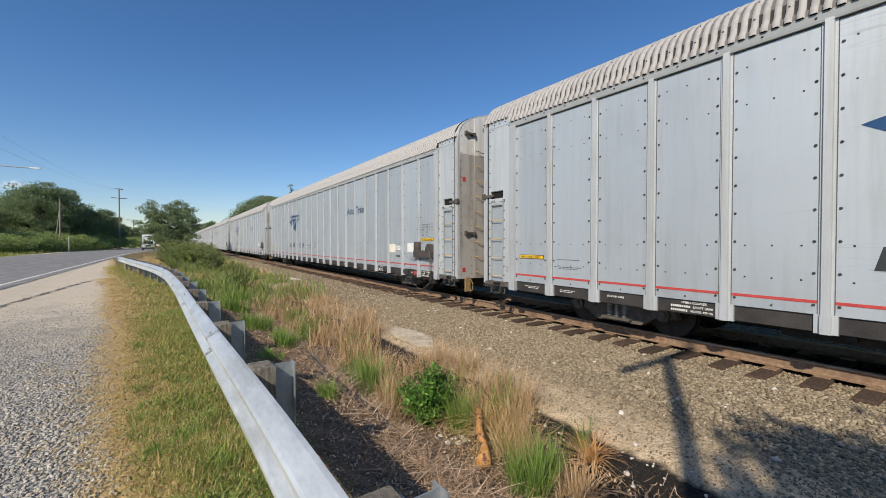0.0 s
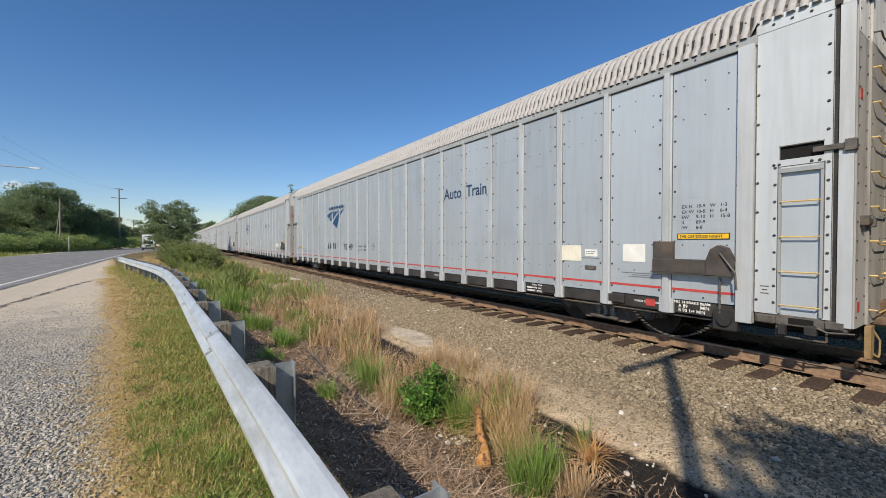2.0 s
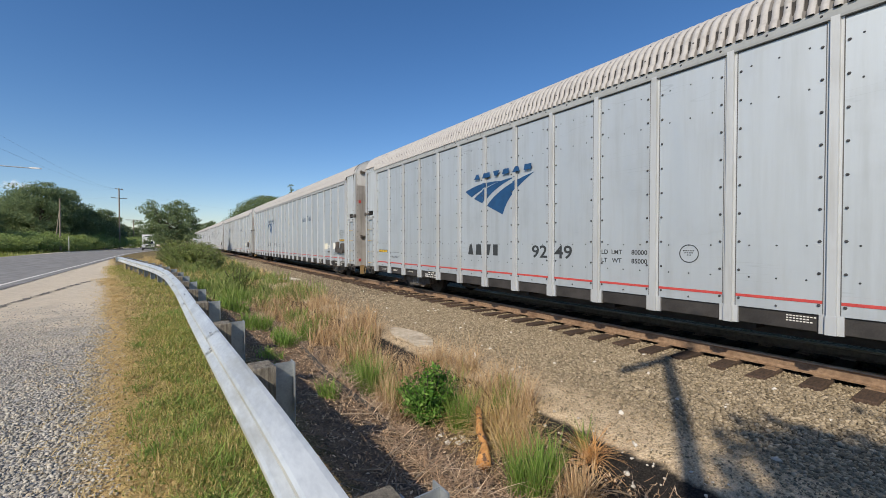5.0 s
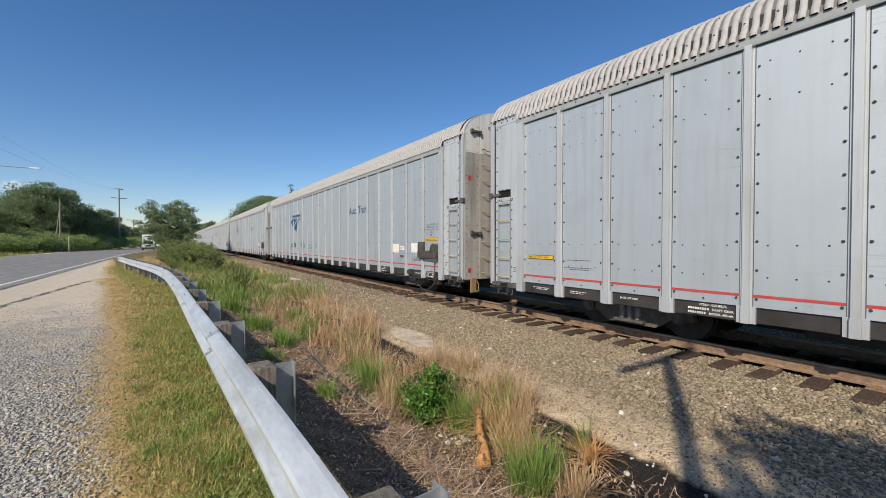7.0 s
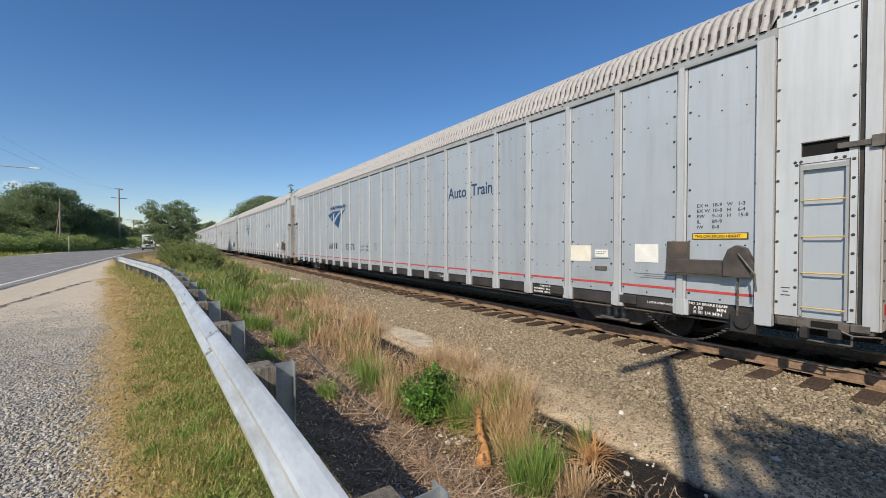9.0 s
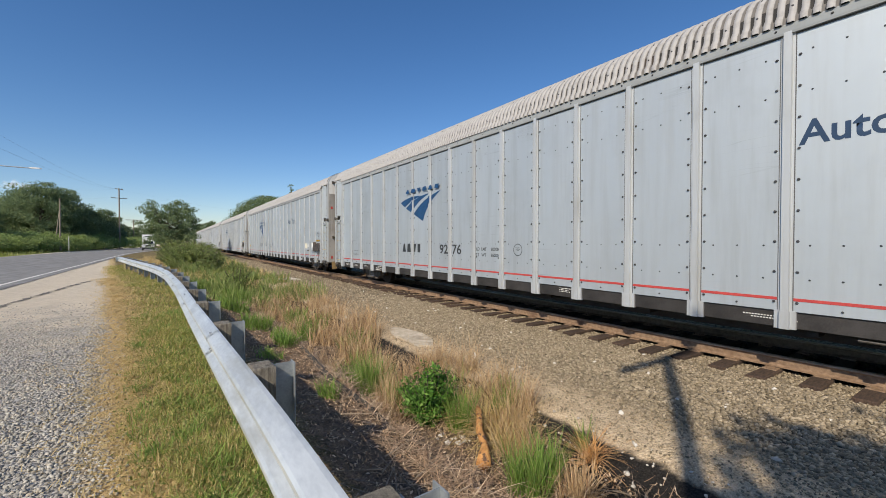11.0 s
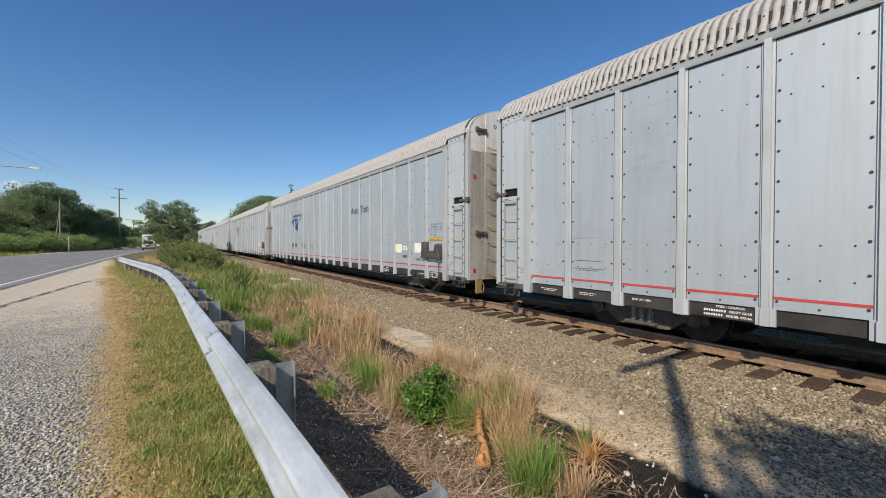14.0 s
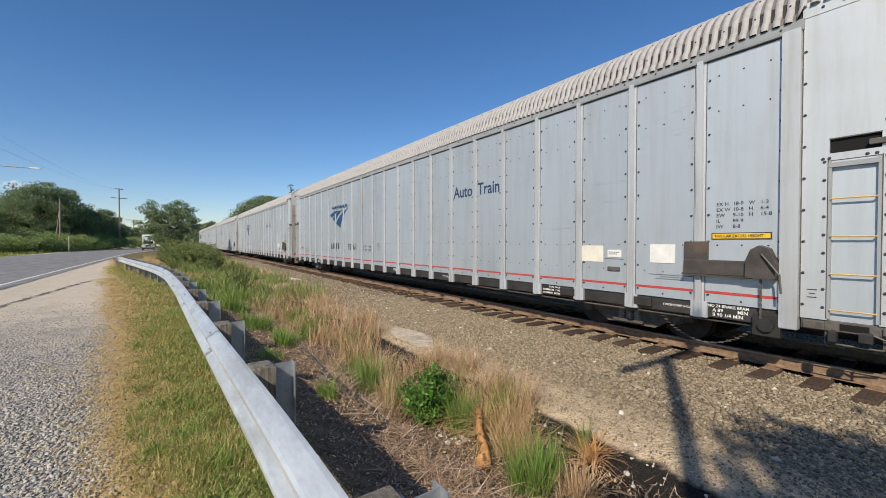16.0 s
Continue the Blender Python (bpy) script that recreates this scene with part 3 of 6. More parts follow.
# ---- the train: closed two-level car carriers ----
def letters(text, size, mat, at, align="LEFT", stretch=1.0):
    """Lettering as a flat mesh in the place given."""
    cu = bpy.data.curves.new("lettering", "FONT")
    cu.body, cu.size, cu.align_x = text, size, align
    cu.resolution_u = 3
    cu.offset = size * 0.018
    tmp = bpy.data.objects.new("lettering", cu)
    me = bpy.data.meshes.new_from_object(tmp)
    bpy.data.objects.remove(tmp)
    me.name = "lettering"
    me.materials.clear()
    me.materials.append(mat)
    me.transform(at @ Matrix.Diagonal((stretch, 1, 1, 1)))
    return me


def on_side(y, z, x=-1.505):
    """Lettering on the flank that faces the road: it reads towards the car's front."""
    return Matrix(((0, 0, -1, x), (-1, 0, 0, y), (0, 1, 0, z), (0, 0, 0, 1)))


def on_end(x, z, y=-0.069):
    return Matrix(((1, 0, 0, x), (0, 0, -1, y), (0, 1, 0, z), (0, 0, 0, 1)))


LEN, PITCH, PY0, PSP, NPOST = 27.36, 28.6, 1.09, 1.1445, 23
SEAM = plain("dark_seam", (0.10, 0.10, 0.105), 0.8)
OCHRE = surface("dull_ochre_paint", (0.20, 0.13, 0.055), (0.32, 0.22, 0.10), 10, 0.7, stain=(0.2, 0.14, 0.09))
PROFILE = [(-1.5, 4.70), (-1.485, 4.86), (-1.445, 5.03), (-1.36, 5.18), (-1.22, 5.32), (-1.0, 5.45), (-0.72, 5.56), (-0.42, 5.64), (-0.19, 5.685)]
PROFILE = PROFILE + [(-x, z) for x, z in PROFILE[::-1]]


ROOFLINE = [(-1.556, 4.70), (-1.540, 4.78)] + PROFILE[1:-1] + [(1.540, 4.78), (1.556, 4.70)]
CORNERLINE = [(-1.535, 4.855), (-1.522, 4.90), (-1.49, 4.965)] + PROFILE[2:-2] + [(1.49, 4.965), (1.522, 4.90), (1.535, 4.855)]


def flank_x(y):
    """How far out the flank stands at y: posts are proud of the panels."""
    k = (y - PY0) / PSP
    return -1.554 if abs(k - round(k)) * PSP < 0.045 else -1.505


def corrugated_roof():
    pitch, amp = 0.132, 0.028
    n = int(LEN / pitch)
    pts, faces = [], []
    ph = [(0.0, -1), (0.24, -1), (0.36, 1), (0.88, 1)]
    cen = np.array([0.0, 4.3])
    rows = []
    for i in range(n):
        for f, s in ph:
            rows.append(((i + f) * pitch * LEN / (n * pitch), s))
    rows.append((LEN, -1))
    m = len(ROOFLINE)
    for y, s in rows:
        # over the corner panels the roof's edge is cut higher
        line = ROOFLINE if 1.0 < y < LEN - 1.0 else CORNERLINE
        for x, z in line:
            d = np.array([x, z]) - cen
            d = d / np.linalg.norm(d)
            pts.append((x + d[0] * amp * s, y, z + d[1] * amp * s))
    for i in range(len(rows) - 1):
        faces += [(i * m + j, i * m + j + 1, (i + 1) * m + j + 1, (i + 1) * m + j) for j in range(m - 1)]
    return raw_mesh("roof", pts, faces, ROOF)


def rivet(s, x, y, z, r=0.021, h=0.014):
    n = 6
    p = [(x, y + r * math.cos(a), z + r * math.sin(a)) for a in [k * math.tau / n for k in range(n)]]
    p += [(x - h, y + 0.6 * r * math.cos(a), z + 0.6 * r * math.sin(a)) for a in [k * math.tau / n for k in range(n)]]
    s.add(p, [(i, (i + 1) % n, n + (i + 1) % n, n + i) for i in range(n)] + [tuple(range(n, 2 * n))])


def emblem():
    """Three blue strokes that fan out from one point, painted over panels and posts."""
    strokes = [((0, .73), (.7, .95), (1.50, .86), (.30, .55), (.85, .80)), ((.40, .50), (1.0, .88), (2.10, .91), (.80, .33), (1.25, .76)),
               ((.95, .27), (1.45, .74), (2.65, .94), (1.57, 0.0), (1.75, .54))]
    made = []
    bez = lambda a, b, c, u: ((1 - u) ** 2 * a[0] + 2 * u * (1 - u) * b[0] + u * u * c[0], (1 - u) ** 2 * a[1] + 2 * u * (1 - u) * b[1] + u * u * c[1])
    for a, ca, tip, b, cb in strokes:
        s = Shape()
        top = [bez(a, ca, tip, i / 40) for i in range(41)]
        bot = [bez(b, cb, tip, i / 40) for i in range(41)]
        us = np.linspace(a[0], tip[0], 90)
        low = [a] + bot
        t_at = np.interp(us, [q[0] for q in top], [q[1] for q in top])
        b_at = np.interp(us, [q[0] for q in low], [q[1] for q in low])
        rim = []
        for i in range(89):
            x = flank_x(20.26 - (us[i] + us[i + 1]) / 2) - 0.002
            for k in (i, i + 1):
                q = (x, 20.26 - us[k])
                if not rim or rim[-1][:2] != q:
                    rim.append((*q, 2.45 + b_at[k], 2.45 + t_at[k]))
        s.add([(x, y, z) for x, y, lo, hi in rim for z in (lo, hi)], [(2 * i, 2 * i + 2, 2 * i + 3, 2 * i + 1) for i in range(len(rim) - 1)])
        made.append(s)
    return made


def bars(s, y0, z0, widths, h, gap, lean=0.0, x=-1.506):
    """Plain blocks in place of a name."""
    y = y0
    for w in widths:
        s.add([(x, y, z0), (x, y - w, z0), (x, y - w - lean * h, z0 + h), (x, y - lean * h, z0 + h)], [(0, 1, 2, 3)])
        y -= w + gap
    return s


def wedge(y, z, w, lo, hi, h, lean=0.0, x=-1.506):
    """One plain block in place of a letter, wider or narrower at its top."""
    m, a, b = y - w / 2, w * lo / 2, w * hi / 2
    return Shape().add([(x, m + a, z), (x, m - a, z), (x, m - b - lean * h, z + h), (x, m + b - lean * h, z + h)], [(0, 1, 2, 3)])


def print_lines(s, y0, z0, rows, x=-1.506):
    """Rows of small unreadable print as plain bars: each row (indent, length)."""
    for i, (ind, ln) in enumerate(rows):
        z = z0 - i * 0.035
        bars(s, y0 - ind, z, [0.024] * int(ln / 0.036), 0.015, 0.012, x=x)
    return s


def corner(car, flip):
    """The flank beside a car's end: end post, corner panel with slot, recessed ladder, step. flip mirrors it to the rear."""
    Y = (lambda v: LEN - v) if flip else (lambda v: v)

    def bx(s, x0, x1, a, b, z0, z1, cut=0.0):
        lo, hi = sorted((Y(a), Y(b)))
        return s.box(x0, x1, lo, hi, z0, z1, cut)
    part("end_post", bx(Shape(), -1.515, -1.36, -0.02, 0.12, 0.66, 4.80, 0.008), POST, car, "bright upright end post")
    part("post_gap", bx(Shape(), -1.49, -1.38, 0.12, 0.17, 0.66, 4.80), BLACK, car, "dark gap beside the end post")
    ya, za = (0.17, 0.26, 0.72, 1.0), (0.74, 2.76, 2.88, 3.06, 4.70)
    cells = [(a, b) for a in range(3) for b in range(4) if not (a == 1 and b in (0, 2))]
    at_ = lambda a, b, k: (k * 4 + a) * 5 + b
    faces = []
    for a, b in cells:
        loop = [(a, b), (a + 1, b), (a + 1, b + 1), (a, b + 1)]
        faces += [tuple(at_(*q, 0) for q in loop), tuple(at_(*q, 1) for q in loop)]
        for q, r, n_ in zip(loop, loop[1:] + loop[:1], ((a, b - 1), (a + 1, b), (a, b + 1), (a - 1, b))):
            if n_ not in cells:
                faces.append((at_(*q, 0), at_(*r, 0), at_(*r, 1), at_(*q, 1)))
    cp = Shape().add([(x, Y(v), z) for x in (-1.505, -1.46) for v in ya for z in za], faces)
    panel = part("corner_panel", cp, CORNER, car, "plain corner panel with a slot and ladder recess")
    part("roof_lip", bx(Shape(), -1.512, -1.46, 0.17, 1.0, 4.704, 4.90), CORNER, panel)
    for v0, v1, z0, z1 in ((0.244, 0.254, 0.76, 2.80), (0.726, 0.736, 0.76, 2.80), (0.25, 0.73, 2.782, 2.792), (0.985, 0.998, 0.74, 4.58), (0.172, 0.180, 0.74, 4.70), (0.255, 0.725, 3.062, 3.072)):
        part("joint", bx(Shape(), -1.5075, -1.50, v0, v1, z0, z1), GRIME, panel, "dark grimy joint")
    # the back plate is coloured black for the shade of a deep slot
    part("slot", bx(Shape(), -1.47, -1.455, 0.26, 0.72, 2.88, 3.06), VOID, panel, "slot with its deep shade painted on a black back plate")
    part("ladder_back", bx(Shape(), -1.465, -1.44, 0.26, 0.72, 0.74, 2.76), PAINT, panel)
    fr = Shape()
    bx(fr, -1.515, -1.46, 0.255, 0.285, 0.76, 2.78)
    bx(fr, -1.515, -1.46, 0.695, 0.725, 0.76, 2.78)
    bx(fr, -1.52, -1.46, 0.255, 0.725, 2.70, 2.76)
    part("ladder_frame", fr, EAVE, panel)
    for z in (0.88, 1.34, 1.82, 2.30):
        r = Shape()
        r.pipe([(-1.49, Y(0.285), z), (-1.535, Y(0.29), z), (-1.535, Y(0.69), z), (-1.49, Y(0.695), z)], 0.011)
        part("rung", r, YELLOW, panel, "yellow ladder rung")
    lt = Shape()
    bx(lt, -1.545, -1.50, -0.03, 0.36, 2.92, 2.99, 0.006)
    bx(lt, -1.56, -1.48, -0.05, 0.06, 2.88, 3.03, 0.01)
    part("latch_bar", lt, GREYST, panel, "grey steel latch bar")
    riv = Shape()
    for z in np.arange(0.9, 2.8, 0.235):
        for a in (0.215, 0.765):
            rivet(riv, -1.505, Y(a), z)
    for z in np.arange(3.2, 4.7, 0.36):
        rivet(riv, -1.505, Y(0.22), z)
    for a in (0.4, 0.6, 0.8):
        rivet(riv, -1.512, Y(a), 4.78)
    for a in (0.30, 0.38, 0.72, 0.78):
        rivet(riv, -1.505, Y(a), 2.82)
    tagged(part("corner_rivets", riv, RIVET, panel), kind="stuff")
    part("corner_post", bx(Shape(), -1.575, -1.46, 1.0, 1.2, 0.56, 4.60, 0.012), POST, car, "wide weathered corner post")
    st = Shape()
    st.pipe([(-1.44, Y(0.74), 0.72), (-1.46, Y(0.74), 0.44), (-1.46, Y(0.22), 0.44), (-1.44, Y(0.22), 0.72)], 0.014)
    part("stirrup_step", st, GREYST, car, "bent steel stirrup step")
    lo = Shape()
    bx(lo, -1.49, -1.25, 0.02, 0.98, 0.60, 0.74, 0.01)
    bx(lo, -1.52, -1.42, 0.05, 0.22, 0.62, 0.73, 0.015)
    bx(lo, -1.52, -1.42, 0.74, 0.95, 0.60, 0.72, 0.015)
    part("corner_sill", lo, GREYST, car, "grimy steel corner sill")
    part("tie_down_hook", bx(Shape(), -1.56, -1.46, 0.30, 0.42, 0.50, 0.64, 0.02), BLACK, car)
    part("tie_down_hook", bx(Shape(), -1.55, -1.46, 0.62, 0.70, 0.46, 0.62, 0.02), BLACK, car)
    # a flat black plate on the sill, painted as a shaded pocket
    part("painted_pocket", bx(Shape(), -1.497, -1.488, 0.34, 0.60, 0.63, 0.71), VOID, car, "black plate on the sill painted as a shaded pocket")
    part("pull_rod", Shape().pipe([(-1.50, Y(-0.05), 0.60), (-1.53, Y(0.2), 0.58), (-1.52, Y(0.30), 0.62)], 0.012), GREYST, car)
    for k in range(3):
        part("print_bar", bx(Shape(), -1.5075, -1.504, 0.82 + 0.02 * (k % 2), 0.92 - 0.02 * (k % 2), 1.015 + 0.05 * k, 1.029 + 0.05 * k), GRIME, panel)


def end_wall(car):
    """The front end: two riveted leaves with yellow rungs, frames beside them, hinges, markings."""
    arch = [(x * 0.985, z - 0.02) for x, z in PROFILE]
    zt = lambda x: float(np.interp(x, [p[0] for p in arch], [p[1] for p in arch]))

    def leaf(x0, x1, y0, y1, foot=0.66):
        xs = np.linspace(x0, x1, 8)
        prof = [(x, foot) for x in (x0, x1)] + [(x, zt(x)) for x in xs[::-1]]
        s = Shape()
        n = len(prof)
        p = [(x, y0, z) for x, z in prof] + [(x, y1, z) for x, z in prof]
        f = [(i, (i + 1) % n, n + (i + 1) % n, n + i) for i in range(n)]
        return s.add(p, f + [tuple(range(n))[::-1], tuple(range(n, 2 * n))])
    part("end_frame", leaf(-1.46, -0.93, -0.035, 0.02), ENDP, car, "rust-streaked end frame")
    part("end_frame", leaf(0.93, 1.46, -0.035, 0.02), ENDP, car)
    for x0, x1 in ((-0.92, -0.012), (0.012, 0.92)):
        lf = part("end_door", leaf(x0, x1, -0.062, 0.01), ENDP, car, "grimy end door leaf with yellow rungs")
        for i in range(9):
            z = 0.80 + 0.455 * i
            r = Shape()
            a, b = (x0 + 0.06, x1 - 0.05) if x0 < 0 else (x0 + 0.05, x1 - 0.06)
            r.pipe([(a, -0.05, z + 0.05), (a + 0.02, -0.13, z + 0.05), (a + 0.14, -0.13, z), (b - 0.05, -0.13, z), (b, -0.13, z + 0.04), (b, -0.05, z + 0.04)], 0.011)
            part("rung", r, YELLOW if i < 8 else GREYST, lf, "worn yellow rung")
    for x0, x1, yy in ((-0.92, -0.014, -0.065), (0.014, 0.92, -0.065), (-1.44, -0.93, -0.038), (0.93, 1.44, -0.038)):
        part("upper_plate", leaf(x0, x1, yy, yy + 0.02, 4.36), ENDW, car, "white upper end plate")
    part("door_gap", Shape().box(-0.012, 0.012, -0.04, -0.02, 0.68, 5.66), BLACK, car)
    hs = [(-1.25, 4.98), (-1.25, 2.02), (0.98, 4.98), (0.98, 2.02)]
    for x, z in hs:
        s = Shape().box(x, x + 0.36, -0.11, -0.03, z - 0.035, z + 0.035, 0.012)
        s.box(x - 0.03, x + 0.05, -0.12, -0.03, z - 0.065, z + 0.065, 0.012)
        s.box(x + 0.27, x + 0.33, -0.13, -0.06, z - 0.08, z + 0.04, 0.01)
        part("hinge", s, GREYST, car, "heavy grey hinge")
    rv = Shape()
    for x in (-1.4, -1.0, 1.0, 1.4):
        for z in np.arange(0.8, 5.2, 0.24):
            r = 0.012
            rv.box(x - r, x + r, -0.046, -0.03, z - r, z + r, 0.004)
    for x in (-0.86, -0.3, -0.08, 0.08, 0.3, 0.86):
        for z in np.arange(0.9, 5.4, 0.30):
            r = 0.009
            rv.box(x - r, x + r, -0.070, -0.058, z - r, z + r, 0.003)
    tagged(part("end_rivets", rv, RIVET, car), kind="stuff")
    for z in (0.86, 3.55):
        part("reflector", Shape().box(-1.35, -1.24, -0.041, -0.03, z, z + 0.13), RED, car, "red reflector")
    part("lettering", letters("EXCESS", 0.145, INK, on_end(-0.62, 5.10)), None, car)
    part("lettering", letters("HEIGHT CAR", 0.145, INK, on_end(0.06, 5.10)), None, car)
    for k in range(4):
        for x, z, w, h in ((0.42 + k * 0.13, 4.02, 0.085, 0.12), (0.46 + k * 0.11, 3.80, 0.07, 0.11)):
            part("mark_bar", Shape().add([(x, -0.066, z), (x + w, -0.066, z), (x + w, -0.066, z + h), (x, -0.066, z + h)], [(0, 1, 2, 3)]), GRIME, car)
    arc = Shape()
    for (xa, za), (xb, zb) in zip(PROFILE[:-1], PROFILE[1:]):
        arc.add([(xa * 1.012, -0.03, za + 0.02), (xb * 1.012, -0.03, zb + 0.02), (xb * 0.96, -0.03, zb - 0.05), (xa * 0.96, -0.03, za - 0.05),
                 (xa * 1.012, 0.10, za + 0.02), (xb * 1.012, 0.10, zb + 0.02)], [(0, 1, 2, 3), (0, 4, 5, 1)])
    part("roof_rim", arc.mesh("roof_rim", POST, False, True), None, car, "pale flashing round the roof end")
    gap = Shape()
    for (xa, za), (xb, zb) in zip(PROFILE[:-1], PROFILE[1:]):
        gap.add([(xa * 1.022, 0.10, za + 0.034), (xb * 1.022, 0.10, zb + 0.034), (xb * 1.022, 0.17, zb + 0.034), (xa * 1.022, 0.17, za + 0.034),
                 (xa * 0.98, 0.10, za - 0.03), (xb * 0.98, 0.10, zb - 0.03)], [(0, 1, 2, 3), (0, 4, 5, 1)])
    part("roof_seal", gap.mesh("roof_seal", BLACK, False, True), None, car, "dark seal round the roof end")
    cp = Shape().box(-0.16, 0.16, -0.62, 0.05, 0.66, 0.92, 0.03)
    cp.box(-0.20, 0.14, -0.66, -0.45, 0.64, 0.95, 0.05)
    cp.box(-0.5, 0.5, -0.20, -0.02, 0.60, 0.72, 0.02)
    part("coupler", cp, surface("rusty_coupler", (0.08, 0.05, 0.035), (0.17, 0.11, 0.075), 9, 0.8), car, "rusty knuckle coupler")
    part("air_hose", Shape().pipe([(-0.45, -0.12, 0.72), (-0.48, -0.35, 0.55), (-0.4, -0.6, 0.5), (-0.1, -0.8, 0.6)], 0.025, 8), GREYST, car)
    tag = Shape().box(-1.32, -1.14, -0.16, -0.10, 0.28, 0.70, 0.01)
    part("cut_lever_guard", tag, OCHRE, car, "ochre-painted lever guard")
    part("cut_lever", Shape().pipe([(-1.12, -0.13, 0.66), (-1.08, -0.2, 0.5), (-1.1, -0.2, 0.34), (-1.16, -0.2, 0.3), (-1.2, -0.16, 0.34)], 0.012), OCHRE, car)


def truck(car, y):
    tr = new("truck")
    tr.parent = car
    tr.location = (0, y, 0)
    for sx in (-1, 1):
        x0, x1 = sx * 1.02 - 0.07, sx * 1.02 + 0.07
        prof = [(-1.16, 0.36), (-1.10, 0.50), (-0.72, 0.54), (-0.45, 0.66), (0.45, 0.66), (0.72, 0.54), (1.10, 0.50), (1.16, 0.36), (0.74, 0.34), (0.48, 0.16), (-0.48, 0.16), (-0.74, 0.34)]
        part("side_frame", Shape().extrude_x(prof, x0, x1), TRUCKM, tr, "dusty brown cast truck side frame")
        for dy in (-0.16, 0.0, 0.16):
            sp = Shape()
            for k in range(5):
                sp.tube((sx * 1.10, dy, 0.27 + k * 0.05), (sx * 1.10, dy, 0.297 + k * 0.05), 0.065, n=10)
            sp.tube((sx * 1.10, dy, 0.26), (sx * 1.10, dy, 0.52), 0.04, n=8)
            part("coil_spring", sp, SUNLIT_SPRING, tr)
        part("spring_seat", Shape().box(sx * 1.10 - 0.1, sx * 1.10 + 0.1, -0.3, 0.3, 0.20, 0.26, 0.01), GREYST, tr)
        part("bolster_end", Shape().box(sx * 1.10 - 0.08, sx * 1.10 + 0.08, -0.24, 0.24, 0.52, 0.60, 0.01), GREYST, tr)
        for dy in (-0.91, 0.91):
            part("bearing", Shape().tube((sx * 0.98, dy, 0.42), (sx * 1.16, dy, 0.42), 0.12, n=14).tube((sx * 1.16, dy, 0.42), (sx * 1.18, dy, 0.42), 0.07, n=8), GREYST, tr)
    part("bolster", Shape().box(-1.0, 1.0, -0.2, 0.2, 0.36, 0.60, 0.02), BLACK, tr)
    for dy in (-0.91, 0.91):
        s = Shape().tube((-0.95, 0, 0), (0.95, 0, 0), 0.07, n=10)
        for sx in (-1, 1):
            s.tube((sx * 0.70, 0, 0), (sx * 0.82, 0, 0), 0.42, n=28)
            s.tube((sx * 0.66, 0, 0), (sx * 0.70, 0, 0), 0.445, n=28)
            for k in range(5):
                a = k * math.tau / 5
                s.tube((sx * 0.80, 0.25 * math.cos(a), 0.25 * math.sin(a)), (sx * 0.835, 0.25 * math.cos(a), 0.25 * math.sin(a)), 0.045, n=8)
            s.tube((sx * 0.82, 0, 0), (sx * 0.86, 0, 0), 0.14, n=14)
        part("wheelset", s, WHEEL, tr, "steel wheels on their axle", pose(0, dy, 0.42))


